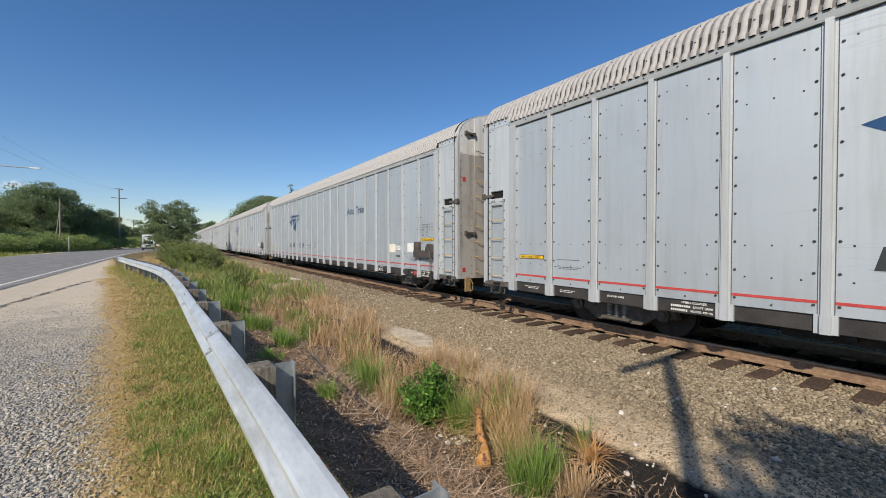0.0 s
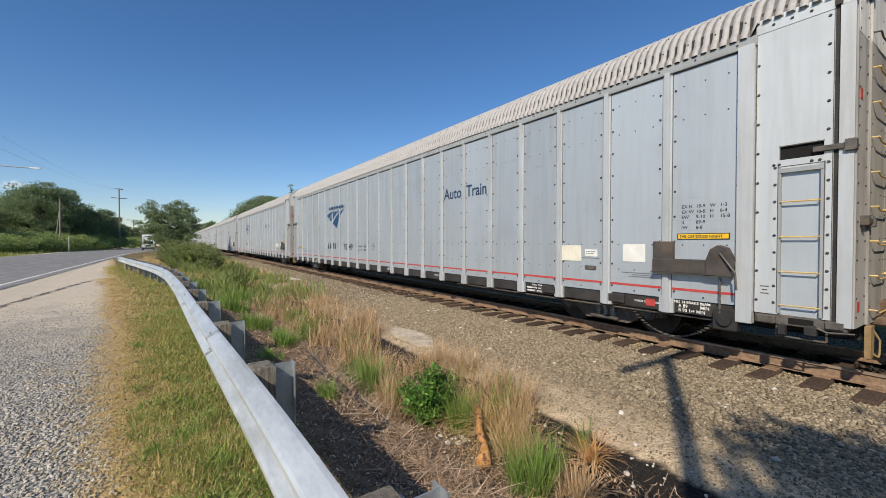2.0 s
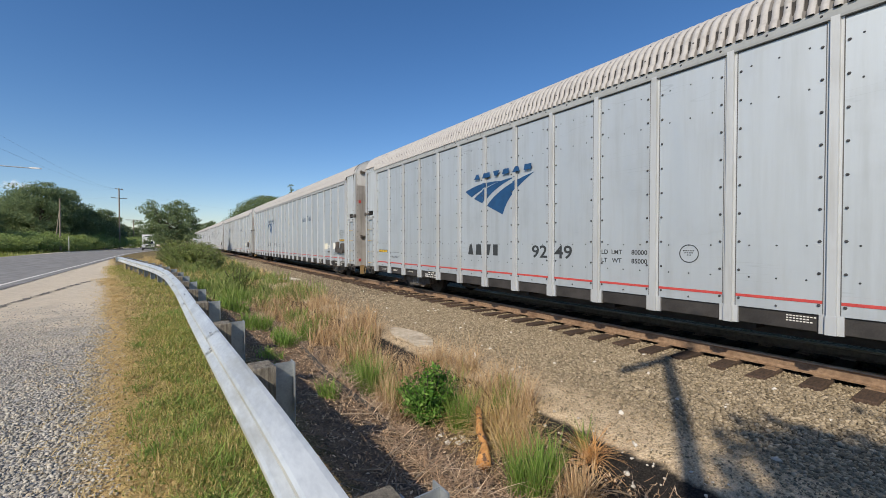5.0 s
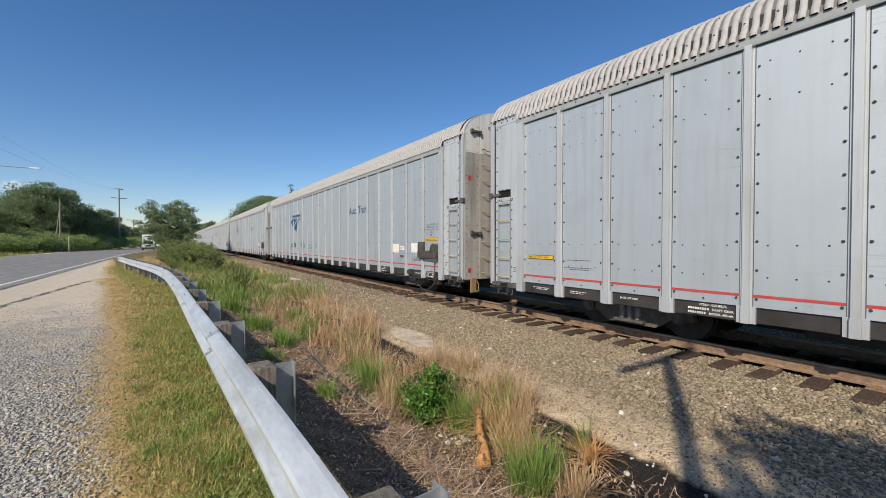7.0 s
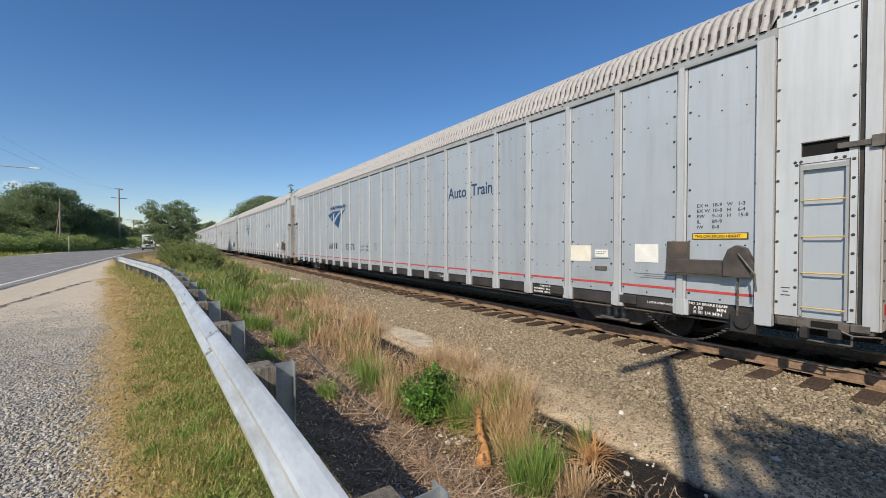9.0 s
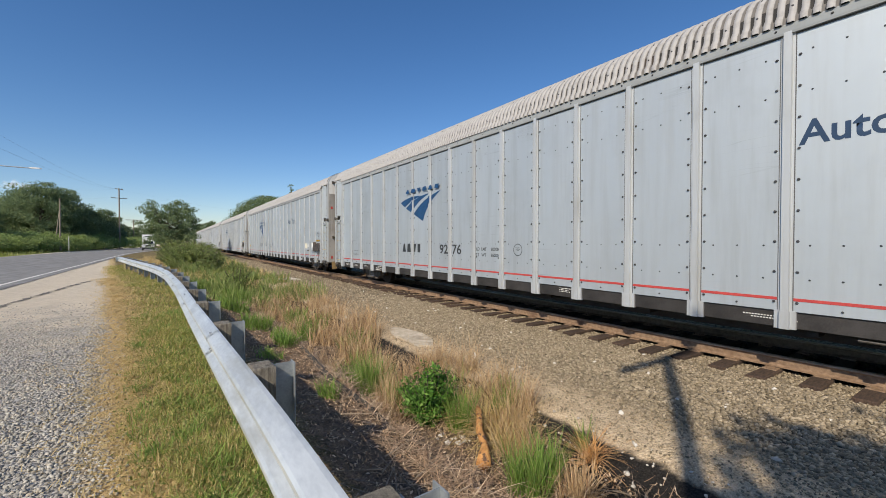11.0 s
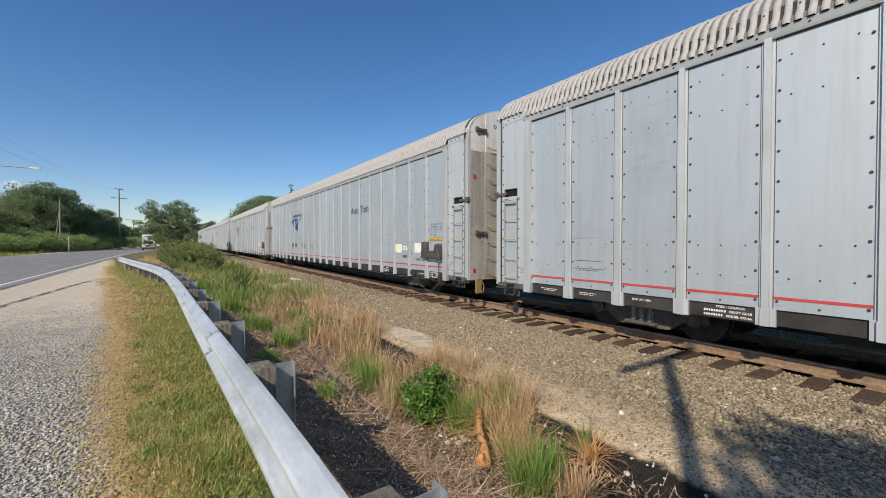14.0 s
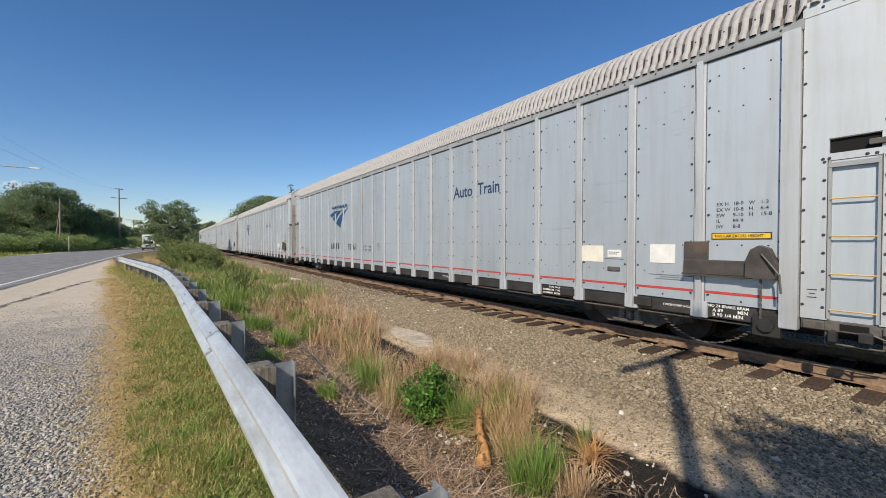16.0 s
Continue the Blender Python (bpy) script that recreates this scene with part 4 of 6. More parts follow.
def build_car():
    car = new("autorack_car")
    tagged(car, "long silver-white enclosed car-carrier wagon with corrugated roof", "train car", "cars of the train")
    roof = part("roof", corrugated_roof(), None, car, "corrugated rounded roof with dusty weathering and shade painted in its grooves")
    # black strip added behind the scallops in place of the shade there
    part("roof_edge_shade", Shape().extrude_y([(-1.50, 4.70), (-1.46, 4.70), (-1.40, 5.02), (-1.445, 5.02)], 0.2, LEN - 0.2), BLACK, roof, "black strip behind the roof edge standing in for shade under the scallops")
    nails = Shape()
    for i in range(2, 204, 3):
        y = (i + 0.62) * LEN / 207
        for (xa, za), (xb, zb) in ((PROFILE[1], PROFILE[2]), (PROFILE[3], PROFILE[4])):
            x, z = (xa + xb) / 2, (za + zb) / 2
            d = Vector((x, 0, z - 4.3)).normalized()
            c = Vector((x, y, z)) + d * 0.024
            nails.tube(c, c + d * 0.012, 0.017, 0.011, 6)
    tagged(part("roof_rivets", nails, RIVET, roof), kind="stuff")
    panel_me = Shape().box(-1.503, -1.47, 0.05, PSP - 0.05, 0.80, 4.58).mesh("side_panel", PAINT)
    stripe_me = Shape().box(-1.508, -1.50, 0.09, PSP - 0.09, 0.945, 0.985).mesh("stripe", RED)
    sill_me = Shape().box(-1.475, -1.44, 0.08, PSP - 0.08, 0.57, 0.80).mesh("sill_plate", SILL)
    h = [(-1.472, -0.078), (-1.511, -0.078), (-1.511, -0.050), (-1.552, -0.044), (-1.552, 0.044), (-1.511, 0.050), (-1.511, 0.078), (-1.472, 0.078)]
    foot = [(-1.45, -0.12), (-1.516, -0.12), (-1.516, -0.06), (-1.558, -0.054), (-1.558, 0.054), (-1.516, 0.06), (-1.516, 0.12), (-1.45, 0.12)]
    post_me_ = Shape().extrude_z(h, 0.80, 4.60).extrude_z(foot, 0.555, 0.802).mesh("side_post", POST)
    seam_me = Shape().box(-1.5065, -1.50, -0.005, 0.005, 0.81, 4.57).mesh("seam", SEAM)
    part("eave_seam", Shape().box(-1.5075, -1.50, 1.2, LEN - 1.2, 4.548, 4.572), SEAM, car, "dark seam under the eave rail")
    rv, dots = Shape(), Shape()
    for i in range(NPOST):
        y = PY0 + PSP * i
        if 0 < i < NPOST - 1:
            sp_ = part("side_post", post_me_, None, car, "", pose(0, y, 0))
            for d in (-0.084, 0.084):
                part("seam", seam_me, None, sp_, "dark panel seam", pose(0, d, 0))
        if i < NPOST - 1:
            p = part("side_panel", panel_me, None, car, "", pose(0, y, 0))
            part("stripe", stripe_me, None, p, "thin red stripe")
            part("sill_plate", sill_me, None, car, "", pose(0, y, 0))
        for j, z in enumerate(np.arange(0.92, 4.6, 0.418)):
            for d in (-0.125, 0.125):
                rivet(rv, -1.505, y + d, z, 0.021, 0.016)
        if i < NPOST - 1:
            for z in (4.30, 3.76, 1.70, 1.24):
                for u in (0.22, 0.5, 0.78):
                    rivet(dots, -1.505, y + u * PSP, z, 0.014, 0.004)
            rivet(rv, -1.505, y + 0.5 * PSP, 0.86, 0.016, 0.014)
        for u in (0.0, 0.5):
            rivet(rv, -1.55, y + 0.13 + u * PSP, 4.645, 0.017, 0.014)
    tagged(part("rivets", rv, RIVET, car), kind="stuff")
    tagged(part("small_rivets", dots, INK, car), kind="stuff")
    part("eave_rail", Shape().extrude_y([(-1.46, 4.57), (-1.545, 4.57), (-1.55, 4.60), (-1.55, 4.70), (-1.50, 4.73), (-1.46, 4.73)], 0.98, LEN - 0.98), EAVE, car, "flat eave rail under the roof edge")
    part("far_side_wall", Shape().box(1.46, 1.505, 0.0, LEN, 0.57, 4.74), PAINT, car)
    part("rear_wall", Shape().box(-1.45, 1.45, LEN - 0.06, LEN, 0.66, 4.9), ENDP, car)
    arch = [(x * 0.985, z - 0.03) for x, z in PROFILE]
    part("rear_gable", Shape().extrude_y([(-1.45, 4.85)] + arch[2:-2] + [(1.45, 4.85)], LEN - 0.05, LEN - 0.01), ENDP, car)
    part("front_inner_wall", Shape().box(-1.45, 1.45, 0.03, 0.08, 0.66, 4.9), BLACK, car)
    uf = Shape().box(-0.35, 0.35, 0.1, LEN - 0.1, 0.32, 0.80, 0.02)
    uf.box(-1.44, 1.44, 0.3, LEN - 0.3, 0.72, 0.80)
    uf.box(-0.95, -0.75, 6.2, LEN - 6.2, 0.36, 0.72, 0.02)
    for y in np.arange(6.5, 21, 2.3):
        uf.box(-1.28, 1.28, y, y + 0.12, 0.46, 0.74)
    part("underframe", uf, BLACK, car, "grimy black underframe")
    rod = Shape().pipe([(-1.40, 1.3, 0.52), (-1.42, 4.6, 0.50), (-1.42, 8.4, 0.52)], 0.018)
    part("brake_rod", rod, GREYST, car)
    truck(car, 3.64)
    truck(car, LEN - 3.64)
    corner(car, False)
    corner(car, True)
    end_wall(car)

    # brake gear box, chain and plates near the front
    bb = Shape().box(-1.60, -1.506, 2.10, 2.42, 1.40, 1.76, 0.01)
    bb.box(-1.62, -1.506, 1.50, 2.42, 1.24, 1.47, 0.012)
    bb.box(-1.64, -1.50, 1.50, 2.44, 1.225, 1.245)
    box_ob = part("brake_box", bb, BOXST, car, "brown-grey hand-brake housing")
    gear = Shape().extrude_x([(1.56, 1.24), (1.56, 1.48), (1.50, 1.64), (1.40, 1.70), (1.30, 1.66), (1.20, 1.44), (1.22, 1.24)], -1.68, -1.506)
    part("gear_case", gear, BOXST, box_ob, "rounded gear case")
    part("release_lever", Shape().pipe([(-1.70, 1.36, 1.58), (-1.73, 1.15, 1.30), (-1.73, 1.13, 1.05)], 0.014), GREYST, box_ob)
    ch = Shape()
    z = 1.22
    for i in range(15):
        a = 0.03 if i % 2 else 0.012
        ch.box(-1.58 - a / 2, -1.58 + a / 2, 1.40 - (0.042 - a) / 2, 1.40 + (0.042 - a) / 2, z - 0.055, z, 0.004)
        z -= 0.043
    part("chain", ch, GREYST, box_ob, "hanging steel chain")
    sw = Shape()
    for i in range(26):
        u = i / 25
        y, zz = 1.50 + u * 1.3, 0.50 - 1.25 * u * (1 - u) - 0.02
        a = 0.026 if i % 2 else 0.01
        sw.box(-1.50 - a / 2, -1.50 + a / 2, y - 0.032, y + 0.032, zz - (0.036 - a) / 2, zz + (0.036 - a) / 2, 0.003)
    part("slack_chain", sw, GREYST, car, "slack brake chain hanging in a loop")
    sheave = Shape().box(-1.56, -1.44, 1.18, 1.50, 0.40, 0.74, 0.02).tube((-1.60, 1.34, 0.58), (-1.44, 1.34, 0.58), 0.10, n=14)
    part("sheave_bracket", sheave, BLACK, car)
    part("placard", Shape().box(-1.512, -1.503, 3.96, 4.44, 1.36, 1.68), CREAM, car, "blank cream placard")
    part("placard", Shape().box(-1.512, -1.503, 2.61, 3.03, 1.39, 1.71), WHITE, car, "blank white placard")
    part("placard", Shape().box(-1.512, -1.503, 3.58, 3.86, 1.46, 1.60), WHITE, car, "small white placard")
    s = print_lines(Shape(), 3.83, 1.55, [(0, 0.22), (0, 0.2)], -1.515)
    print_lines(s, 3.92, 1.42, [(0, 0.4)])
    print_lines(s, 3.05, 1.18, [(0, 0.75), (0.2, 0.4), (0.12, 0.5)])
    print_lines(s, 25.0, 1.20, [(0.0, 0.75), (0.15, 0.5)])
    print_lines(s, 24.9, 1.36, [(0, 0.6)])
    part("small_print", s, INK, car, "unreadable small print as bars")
    part("small_plate", Shape().box(-1.53, -1.503, 3.60, 3.85, 1.20, 1.28, 0.008), GREYST, car)
    ys = part("yellow_sign", Shape().box(-1.514, -1.503, 1.30, 2.06, 1.79, 1.89), INK, car, "yellow clearance notice")
    part("sign_face", Shape().box(-1.517, -1.513, 1.315, 2.045, 1.803, 1.877), SIGNY, ys)
    part("lettering", letters("THIS CAR EXCESS HEIGHT", 0.058, INK, on_side(2.02, 1.82, -1.521), stretch=0.92), None, ys)
    for i, row in enumerate((("EX H", "18-9", "W", "1-3"), ("EX W", "10-8", "H", "6-4"), ("EW", "9-10", "H", "15-8"), ("IL", "89-9", "", ""), ("IW", "8-8", "", ""))):
        for yy, txt in zip((2.0, 1.78, 1.58, 1.44), row):
            if txt:
                part("lettering", letters(txt, 0.075, INK, on_side(yy, 2.30 - i * 0.085)), None, car)
    part("lettering", letters("Auto", 0.455, NAVY, on_side(8.97, 3.05), stretch=0.96), None, car, "dark blue painted words")
    part("lettering", letters("Train", 0.455, NAVY, on_side(7.85, 3.05), stretch=0.93), None, car)
    for s in emblem():
        part("emblem_stroke", s, BLUE, car, "sweeping blue emblem stroke")
    y = 19.80
    for w_, lo, hi in ((0.25, 1, 0.4), (0.32, 1, 0.75), (0.25, 0.35, 1), (0.27, 0.9, 0.75), (0.27, 1, 0.4), (0.28, 0.8, 0.8)):
        part("name_bar", wedge(y, 3.46, w_, lo, hi, 0.13, 0.2, -1.559), BLUE, car)
        y -= w_ + 0.10
    for y, w_, lo, hi in ((20.14, 0.27, 0.9, 0.35), (19.80, 0.28, 0.9, 0.7), (19.36, 0.21, 0.35, 0.95), (19.09, 0.24, 0.75, 0.75)):
        part("mark_bar", wedge(y, 1.40, w_, lo, hi, 0.29), INK, car)
    part("lettering", letters("LD  LMT", 0.12, INK, on_side(15.86, 1.52)), None, car)
    part("lettering", letters("80000", 0.12, INK, on_side(15.24, 1.52)), None, car)
    part("lettering", letters("LT   WT", 0.12, INK, on_side(15.86, 1.36)), None, car)
    part("lettering", letters("85000", 0.12, INK, on_side(15.24, 1.36)), None, car)
    ring = Shape()
    for k in range(28):
        a, b = k * math.tau / 28, (k + 1) * math.tau / 28
        ring.add([(-1.506, 14.25 + r * math.cos(q), 1.56 + r * math.sin(q)) for q, r in ((a, 0.15), (b, 0.15), (b, 0.135), (a, 0.135))], [(0, 1, 2, 3)])
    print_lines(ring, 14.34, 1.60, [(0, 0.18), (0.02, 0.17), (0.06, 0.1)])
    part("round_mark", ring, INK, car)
    # white print on the sill plates
    sx = -1.477
    part("lettering", letters("NO 24 BRAKE BEAM", 0.062, WHITE, on_side(2.12, 0.735, sx)), None, car)
    part("lettering", letters("A 89         MIN", 0.075, WHITE, on_side(2.05, 0.665, sx)), None, car)
    part("lettering", letters("B 90 1/4 MIN", 0.075, WHITE, on_side(2.05, 0.595, sx)), None, car)
    part("lettering", letters("2 INCH COMP SHOES", 0.05, WHITE, on_side(2.82, 0.67, sx)), None, car)
    part("lettering", letters("JACK LIFT HERE", 0.05, WHITE, on_side(23.7, 0.69, sx)), None, car)
    for yy in (5.55, 22.55):
        part("lettering", letters("F73BE1 COUPLER", 0.05, WHITE, on_side(yy - 0.22, 0.735, sx)), None, car)
        part("lettering", letters("DRAFT GEAR", 0.05, WHITE, on_side(yy - 0.40, 0.668, sx)), None, car)
        part("lettering", letters("MODEL 495-4A", 0.05, WHITE, on_side(yy - 0.36, 0.601, sx)), None, car)
        part("white_bars", bars(bars(Shape(), yy - 0.05, 0.601, [0.022] * 8, 0.036, 0.012, 0, sx), yy - 0.05, 0.668, [0.024] * 9, 0.036, 0.011, 0, sx), WHITE, car)
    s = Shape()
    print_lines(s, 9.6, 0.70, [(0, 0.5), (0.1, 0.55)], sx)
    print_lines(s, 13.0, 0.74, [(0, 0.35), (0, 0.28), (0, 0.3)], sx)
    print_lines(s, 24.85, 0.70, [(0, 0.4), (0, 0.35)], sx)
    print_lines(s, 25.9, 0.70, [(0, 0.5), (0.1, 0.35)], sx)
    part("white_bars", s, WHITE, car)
    for y0, y1 in ((4.62, 5.0), (3.0, 3.35)):
        part("jacking_pad", Shape().box(-1.52, -1.44, y0, y1, 0.60, 0.78, 0.02), SILL, car)
    return car


def place(k, t):
    u = t / 16
    return 9.55 + PITCH * k - (4.1417 * t - 0.8714 * u * u + 0.5864 * u ** 3)


first = build_car()
cars = []
for k in range(-1, 7):
    c = first if k == 0 else copy_thing(first, pose(CX, place(k, 0), 0))
    cars.append((k, c))
for k, c in cars:
    a, b = {0: ("92", "49"), 1: ("92", "76"), 2: ("92", "61")}.get(k, ("92", "58"))
    part("lettering", letters(a, 0.39, INK, on_side(17.70, 1.40), stretch=1.22), None, c)
    part("lettering", letters(b, 0.39, INK, on_side(17.02, 1.40), stretch=1.22), None, c)
    if k != 1:
        y2 = part("yellow_sign", Shape().box(-1.514, -1.503, 25.28, 26.04, 1.36, 1.45), INK, c, "yellow clearance notice")
        part("sign_face", Shape().box(-1.517, -1.513, 25.295, 26.025, 1.372, 1.438), SIGNY, y2)
        part("lettering", letters("THIS CAR EXCESS HEIGHT", 0.055, INK, on_side(26.0, 1.386, -1.521), stretch=0.95), None, y2)
    if k == 0:
        part("red_tag", Shape().box(-1.482, -1.474, 2.44, 2.60, 0.62, 0.74), RED, c, "faded red tag on the sill")


def motions():
    for k, c in cars:
        walk(c, [(t, pose(CX, place(k, t), 0)) for t in range(17)])
        for tr in c.children:
            if tr.name.split(".")[0] == "truck":
                for wh in tr.children:
                    if wh.name.split(".")[0] == "wheelset":
                        dy = wh.location.y
                        walk(wh, [(i / 10, pose(0, dy, 0.42, math.degrees((place(0, 0) - place(0, i / 10)) / 0.42) + 17 * k)) for i in range(161)])


# ---- plants ----
def blades(x, y, z, h, w, lean, droop):
    """Grass blades from arrays: each a tapering strip that leans and droops. Returns points and triangles."""
    n = len(x)
    a = rng.uniform(0, math.tau, n)
    dx, dy = np.cos(a), np.sin(a)
    b = a + rng.uniform(0.9, 2.2, n)
    wx, wy = np.cos(b) * w / 2, np.sin(b) * w / 2
    lv = []
    for u, k in ((0.0, 1.0), (0.4, 0.9), (0.75, 0.6), (1.0, 0.0)):
        out = h * (lean * u + droop * u * u)
        up = h * (u * np.sqrt(np.clip(1 - lean * lean, 0.05, 1)) - droop * 0.75 * u ** 2.2)
        cx, cy, cz = x + dx * out, y + dy * out, z + up
        if k:
            lv += [np.stack([cx - wx * k, cy - wy * k, cz], -1), np.stack([cx + wx * k, cy + wy * k, cz], -1)]
        else:
            lv.append(np.stack([cx, cy, cz], -1))
    p = np.stack(lv, 1).reshape(-1, 3)
    t = np.array([(0, 1, 3), (0, 3, 2), (2, 3, 5), (2, 5, 4), (4, 5, 6)])
    return p, (t[None] + 7 * np.arange(n)[:, None, None]).reshape(-1, 3)


def joined(sets):
    pts, faces, n = [], [], 0
    for p, f in sets:
        pts.append(p)
        faces.append(f + n)
        n += len(p)
    return np.concatenate(pts), np.concatenate(faces)


def tuft(cx, cy, n, h, spread, w=0.005, lean=0.35, droop=0.25):
    r = spread * np.sqrt(rng.random(n))
    a = rng.uniform(0, math.tau, n)
    x, y = cx + r * np.cos(a), cy + r * np.sin(a)
    return blades(x, y, height(x, y) - 0.01, h * rng.uniform(0.45, 1.1, n), w * rng.uniform(0.7, 1.3, n),
                  lean * rng.uniform(0.1, 1.2, n), droop * rng.uniform(0.2, 1.3, n))


def leaves(p, size, up=0.4):
    """Folded leaf pairs at the points p."""
    n = len(p)
    a = rng.normal(size=(n, 3)) + np.array([0, 0, up])
    a /= np.linalg.norm(a, axis=1)[:, None]
    b = np.cross(a, rng.normal(size=(n, 3)))
    b /= np.linalg.norm(b, axis=1)[:, None]
    c = np.cross(a, b)
    s = (size * rng.uniform(0.6, 1.3, n))[:, None]
    q = np.stack([p - b * s, p + c * s * 0.42 + a * s * 0.12, p + b * s, p - c * s * 0.42 + a * s * 0.12], 1).reshape(-1, 3)
    return q, (np.array([(0, 1, 2), (0, 2, 3)])[None] + 4 * np.arange(n)[:, None, None]).reshape(-1, 3)


GREEN = foliage("verge_grass", [(0.235, 0.28, 0.06), (0.345, 0.37, 0.10), (0.14, 0.175, 0.035), (0.49, 0.44, 0.17), (0.28, 0.32, 0.075)])
OLIVE = foliage("olive_weed", [(0.20, 0.23, 0.06), (0.29, 0.30, 0.09), (0.13, 0.16, 0.04), (0.36, 0.33, 0.12)])
LUSH = foliage("lush_grass", [(0.15, 0.26, 0.045), (0.23, 0.34, 0.075), (0.10, 0.19, 0.03), (0.28, 0.34, 0.10)])
DRY = foliage("dry_grass", [(0.51, 0.345, 0.18), (0.63, 0.46, 0.26), (0.37, 0.22, 0.11), (0.74, 0.575, 0.37), (0.22, 0.13, 0.07)], 0.2)
STRAW = foliage("straw", [(0.62, 0.455, 0.215), (0.52, 0.38, 0.165), (0.70, 0.545, 0.29), (0.42, 0.33, 0.13)], 0.2)
LITTER = foliage("dead_stalks", [(0.28, 0.18, 0.11), (0.50, 0.35, 0.22), (0.13, 0.082, 0.053), (0.72, 0.56, 0.39), (0.36, 0.235, 0.14)], 0.0)
WOODS = foliage("woodland_leaves", [(0.095, 0.15, 0.04), (0.135, 0.20, 0.055), (0.065, 0.11, 0.03), (0.18, 0.245, 0.07)], 0.3)
ORANGE = foliage("orange_dead_grass", [(0.70, 0.38, 0.14), (0.60, 0.34, 0.14), (0.74, 0.50, 0.25), (0.48, 0.27, 0.13)], 0.15)
LEAF = foliage("bush_leaves", [(0.07, 0.18, 0.025), (0.13, 0.28, 0.045), (0.04, 0.10, 0.018), (0.22, 0.37, 0.08)], 0.3)
TREEL = foliage("tree_leaves", [(0.165, 0.225, 0.11), (0.205, 0.265, 0.13), (0.14, 0.195, 0.096), (0.25, 0.305, 0.15)], 0.38)
SHRUB = foliage("shrub_leaves", [(0.28, 0.37, 0.115), (0.34, 0.43, 0.15), (0.22, 0.30, 0.095), (0.40, 0.46, 0.18)], 0.42)
FEATHER = foliage("feathery_leaves", [(0.20, 0.27, 0.075), (0.27, 0.34, 0.10), (0.15, 0.21, 0.055), (0.36, 0.39, 0.15)], 0.35)


def stuff(name, pf, material, label, category):
    return tagged(new(name, raw_mesh(name, *pf, material)), label, category, kind="stuff")


def verge(n, y0, y1, power, hh, w):
    y = y0 + (y1 - y0) * rng.random(n) ** power
    e = verge_edge(y)
    r = np.array([rail_x(v) for v in np.linspace(y0, y1, 200)])
    r = np.interp(y, np.linspace(y0, y1, 200), r) + 0.35
    u = rng.random(n)
    x = e + (r - e) * u
    clump = wob(x, y, 3.0, 11) + 0.6 * wob(x, y, 8.0, 12)
    h = np.interp(u, [0, 0.12, 0.35, 1], [0.25, 0.5, 0.85, 1.0]) * hh * rng.uniform(0.5, 1.2, n) * (1 + 0.7 * clump)
    keep = rng.random(n) < np.interp(u, [0, 0.1, 0.3, 1], [0.25, 0.6, 1, 1])
    dryish = rng.random(n) < np.interp(u + 0.25 * clump, [0, 0.15, 0.45, 1], [0.97, 0.85, 0.44, 0.26]) + 0.25 * np.clip((3.6 - y) / 1.2, 0, 1)
    return x, y, np.clip(h, 0.02, 0.4), w * rng.uniform(0.7, 1.3, n), keep, dryish


for tag_, n, y0, y1, pw, hh, w in (("near", 62000, 1.6, 10, 1.5, 0.13, 0.0065), ("far", 26000, 9.5, 36, 1.3, 0.14, 0.012)):
    x, y, h, w_, keep, dryish = verge(n, y0, y1, pw, hh, w)
    for nm, mat, sel in (("verge_grass", GREEN, keep & ~dryish), ("dry_verge_grass", STRAW, keep & dryish)):
        k = int(sel.sum())
        stuff(nm, blades(x[sel], y[sel], height(x[sel], y[sel]) - 0.005, h[sel] * (0.75 if mat is STRAW else 1.0), w_[sel], rng.uniform(0.1, 0.95, k), rng.uniform(0, 0.5, k)), mat,
              "short green grass on the verge" if mat is GREEN else "sun-bleached grass on the verge", "grass")
# taller tufts in the verge
ty = 2.3 + 9 * rng.random(150) ** 1.3
tx = verge_edge(ty) + (0.62 - verge_edge(ty)) * rng.uniform(0.15, 1.0, 150)
stuff("verge_tufts", joined([tuft(a, b, 55, 0.10 + 0.16 * rng.random(), 0.09, 0.0065, 0.75, 0.45) for a, b in zip(tx[:95], ty[:95])]), LUSH, "uneven green tufts standing out of the verge", "grass")
stuff("straw_tufts", joined([tuft(a, b, 55, 0.10 + 0.08 * rng.random(), 0.10, 0.005, 0.9, 0.5) for a, b in zip(tx[95:], ty[95:])]), STRAW, "bleached straw tufts lying in the verge", "grass")
# the thatch of dead grass along the gravel's edge
n = 24000
y = 1.8 + 22 * rng.random(n) ** 1.7
x = verge_edge(y) + rng.normal(0.20, 0.24, n) + 0.10 * wob(0 * y, y, 3.0, 31)
keep = rng.random(n) < 0.75 + 0.6 * wob(x, y, 4.0, 32)
x, y = x[keep], y[keep]
stuff("straw_thatch", blades(x, y, height(x, y) + 0.005, rng.uniform(0.05, 0.15, len(x)), rng.uniform(0.004, 0.008, len(x)) * np.clip(y / 5, 1, 3),
                             np.full(len(x), 0.95), rng.uniform(0, 0.12, len(x))), STRAW, "flat thatch of dead straw along the gravel edge", "grass")
# broad-leaved weeds among the verge grass
wy = 2.2 + 8 * rng.random(420) ** 1.4
wx = verge_edge(wy) + (0.62 - verge_edge(wy)) * rng.uniform(0.12, 1.0, 420)
lp = np.stack([wx, wy, height(wx, wy)], -1)[:, None] + rng.normal(size=(420, 22, 3)) * np.array([0.055, 0.055, 0.0]) + np.array([0, 0, 1.0]) * rng.uniform(0.01, 0.13, (420, 22, 1))
stuff("verge_weeds", leaves(lp.reshape(-1, 3), 0.014, 0.8), OLIVE, "small broad-leaved weeds among the verge grass", "weeds")
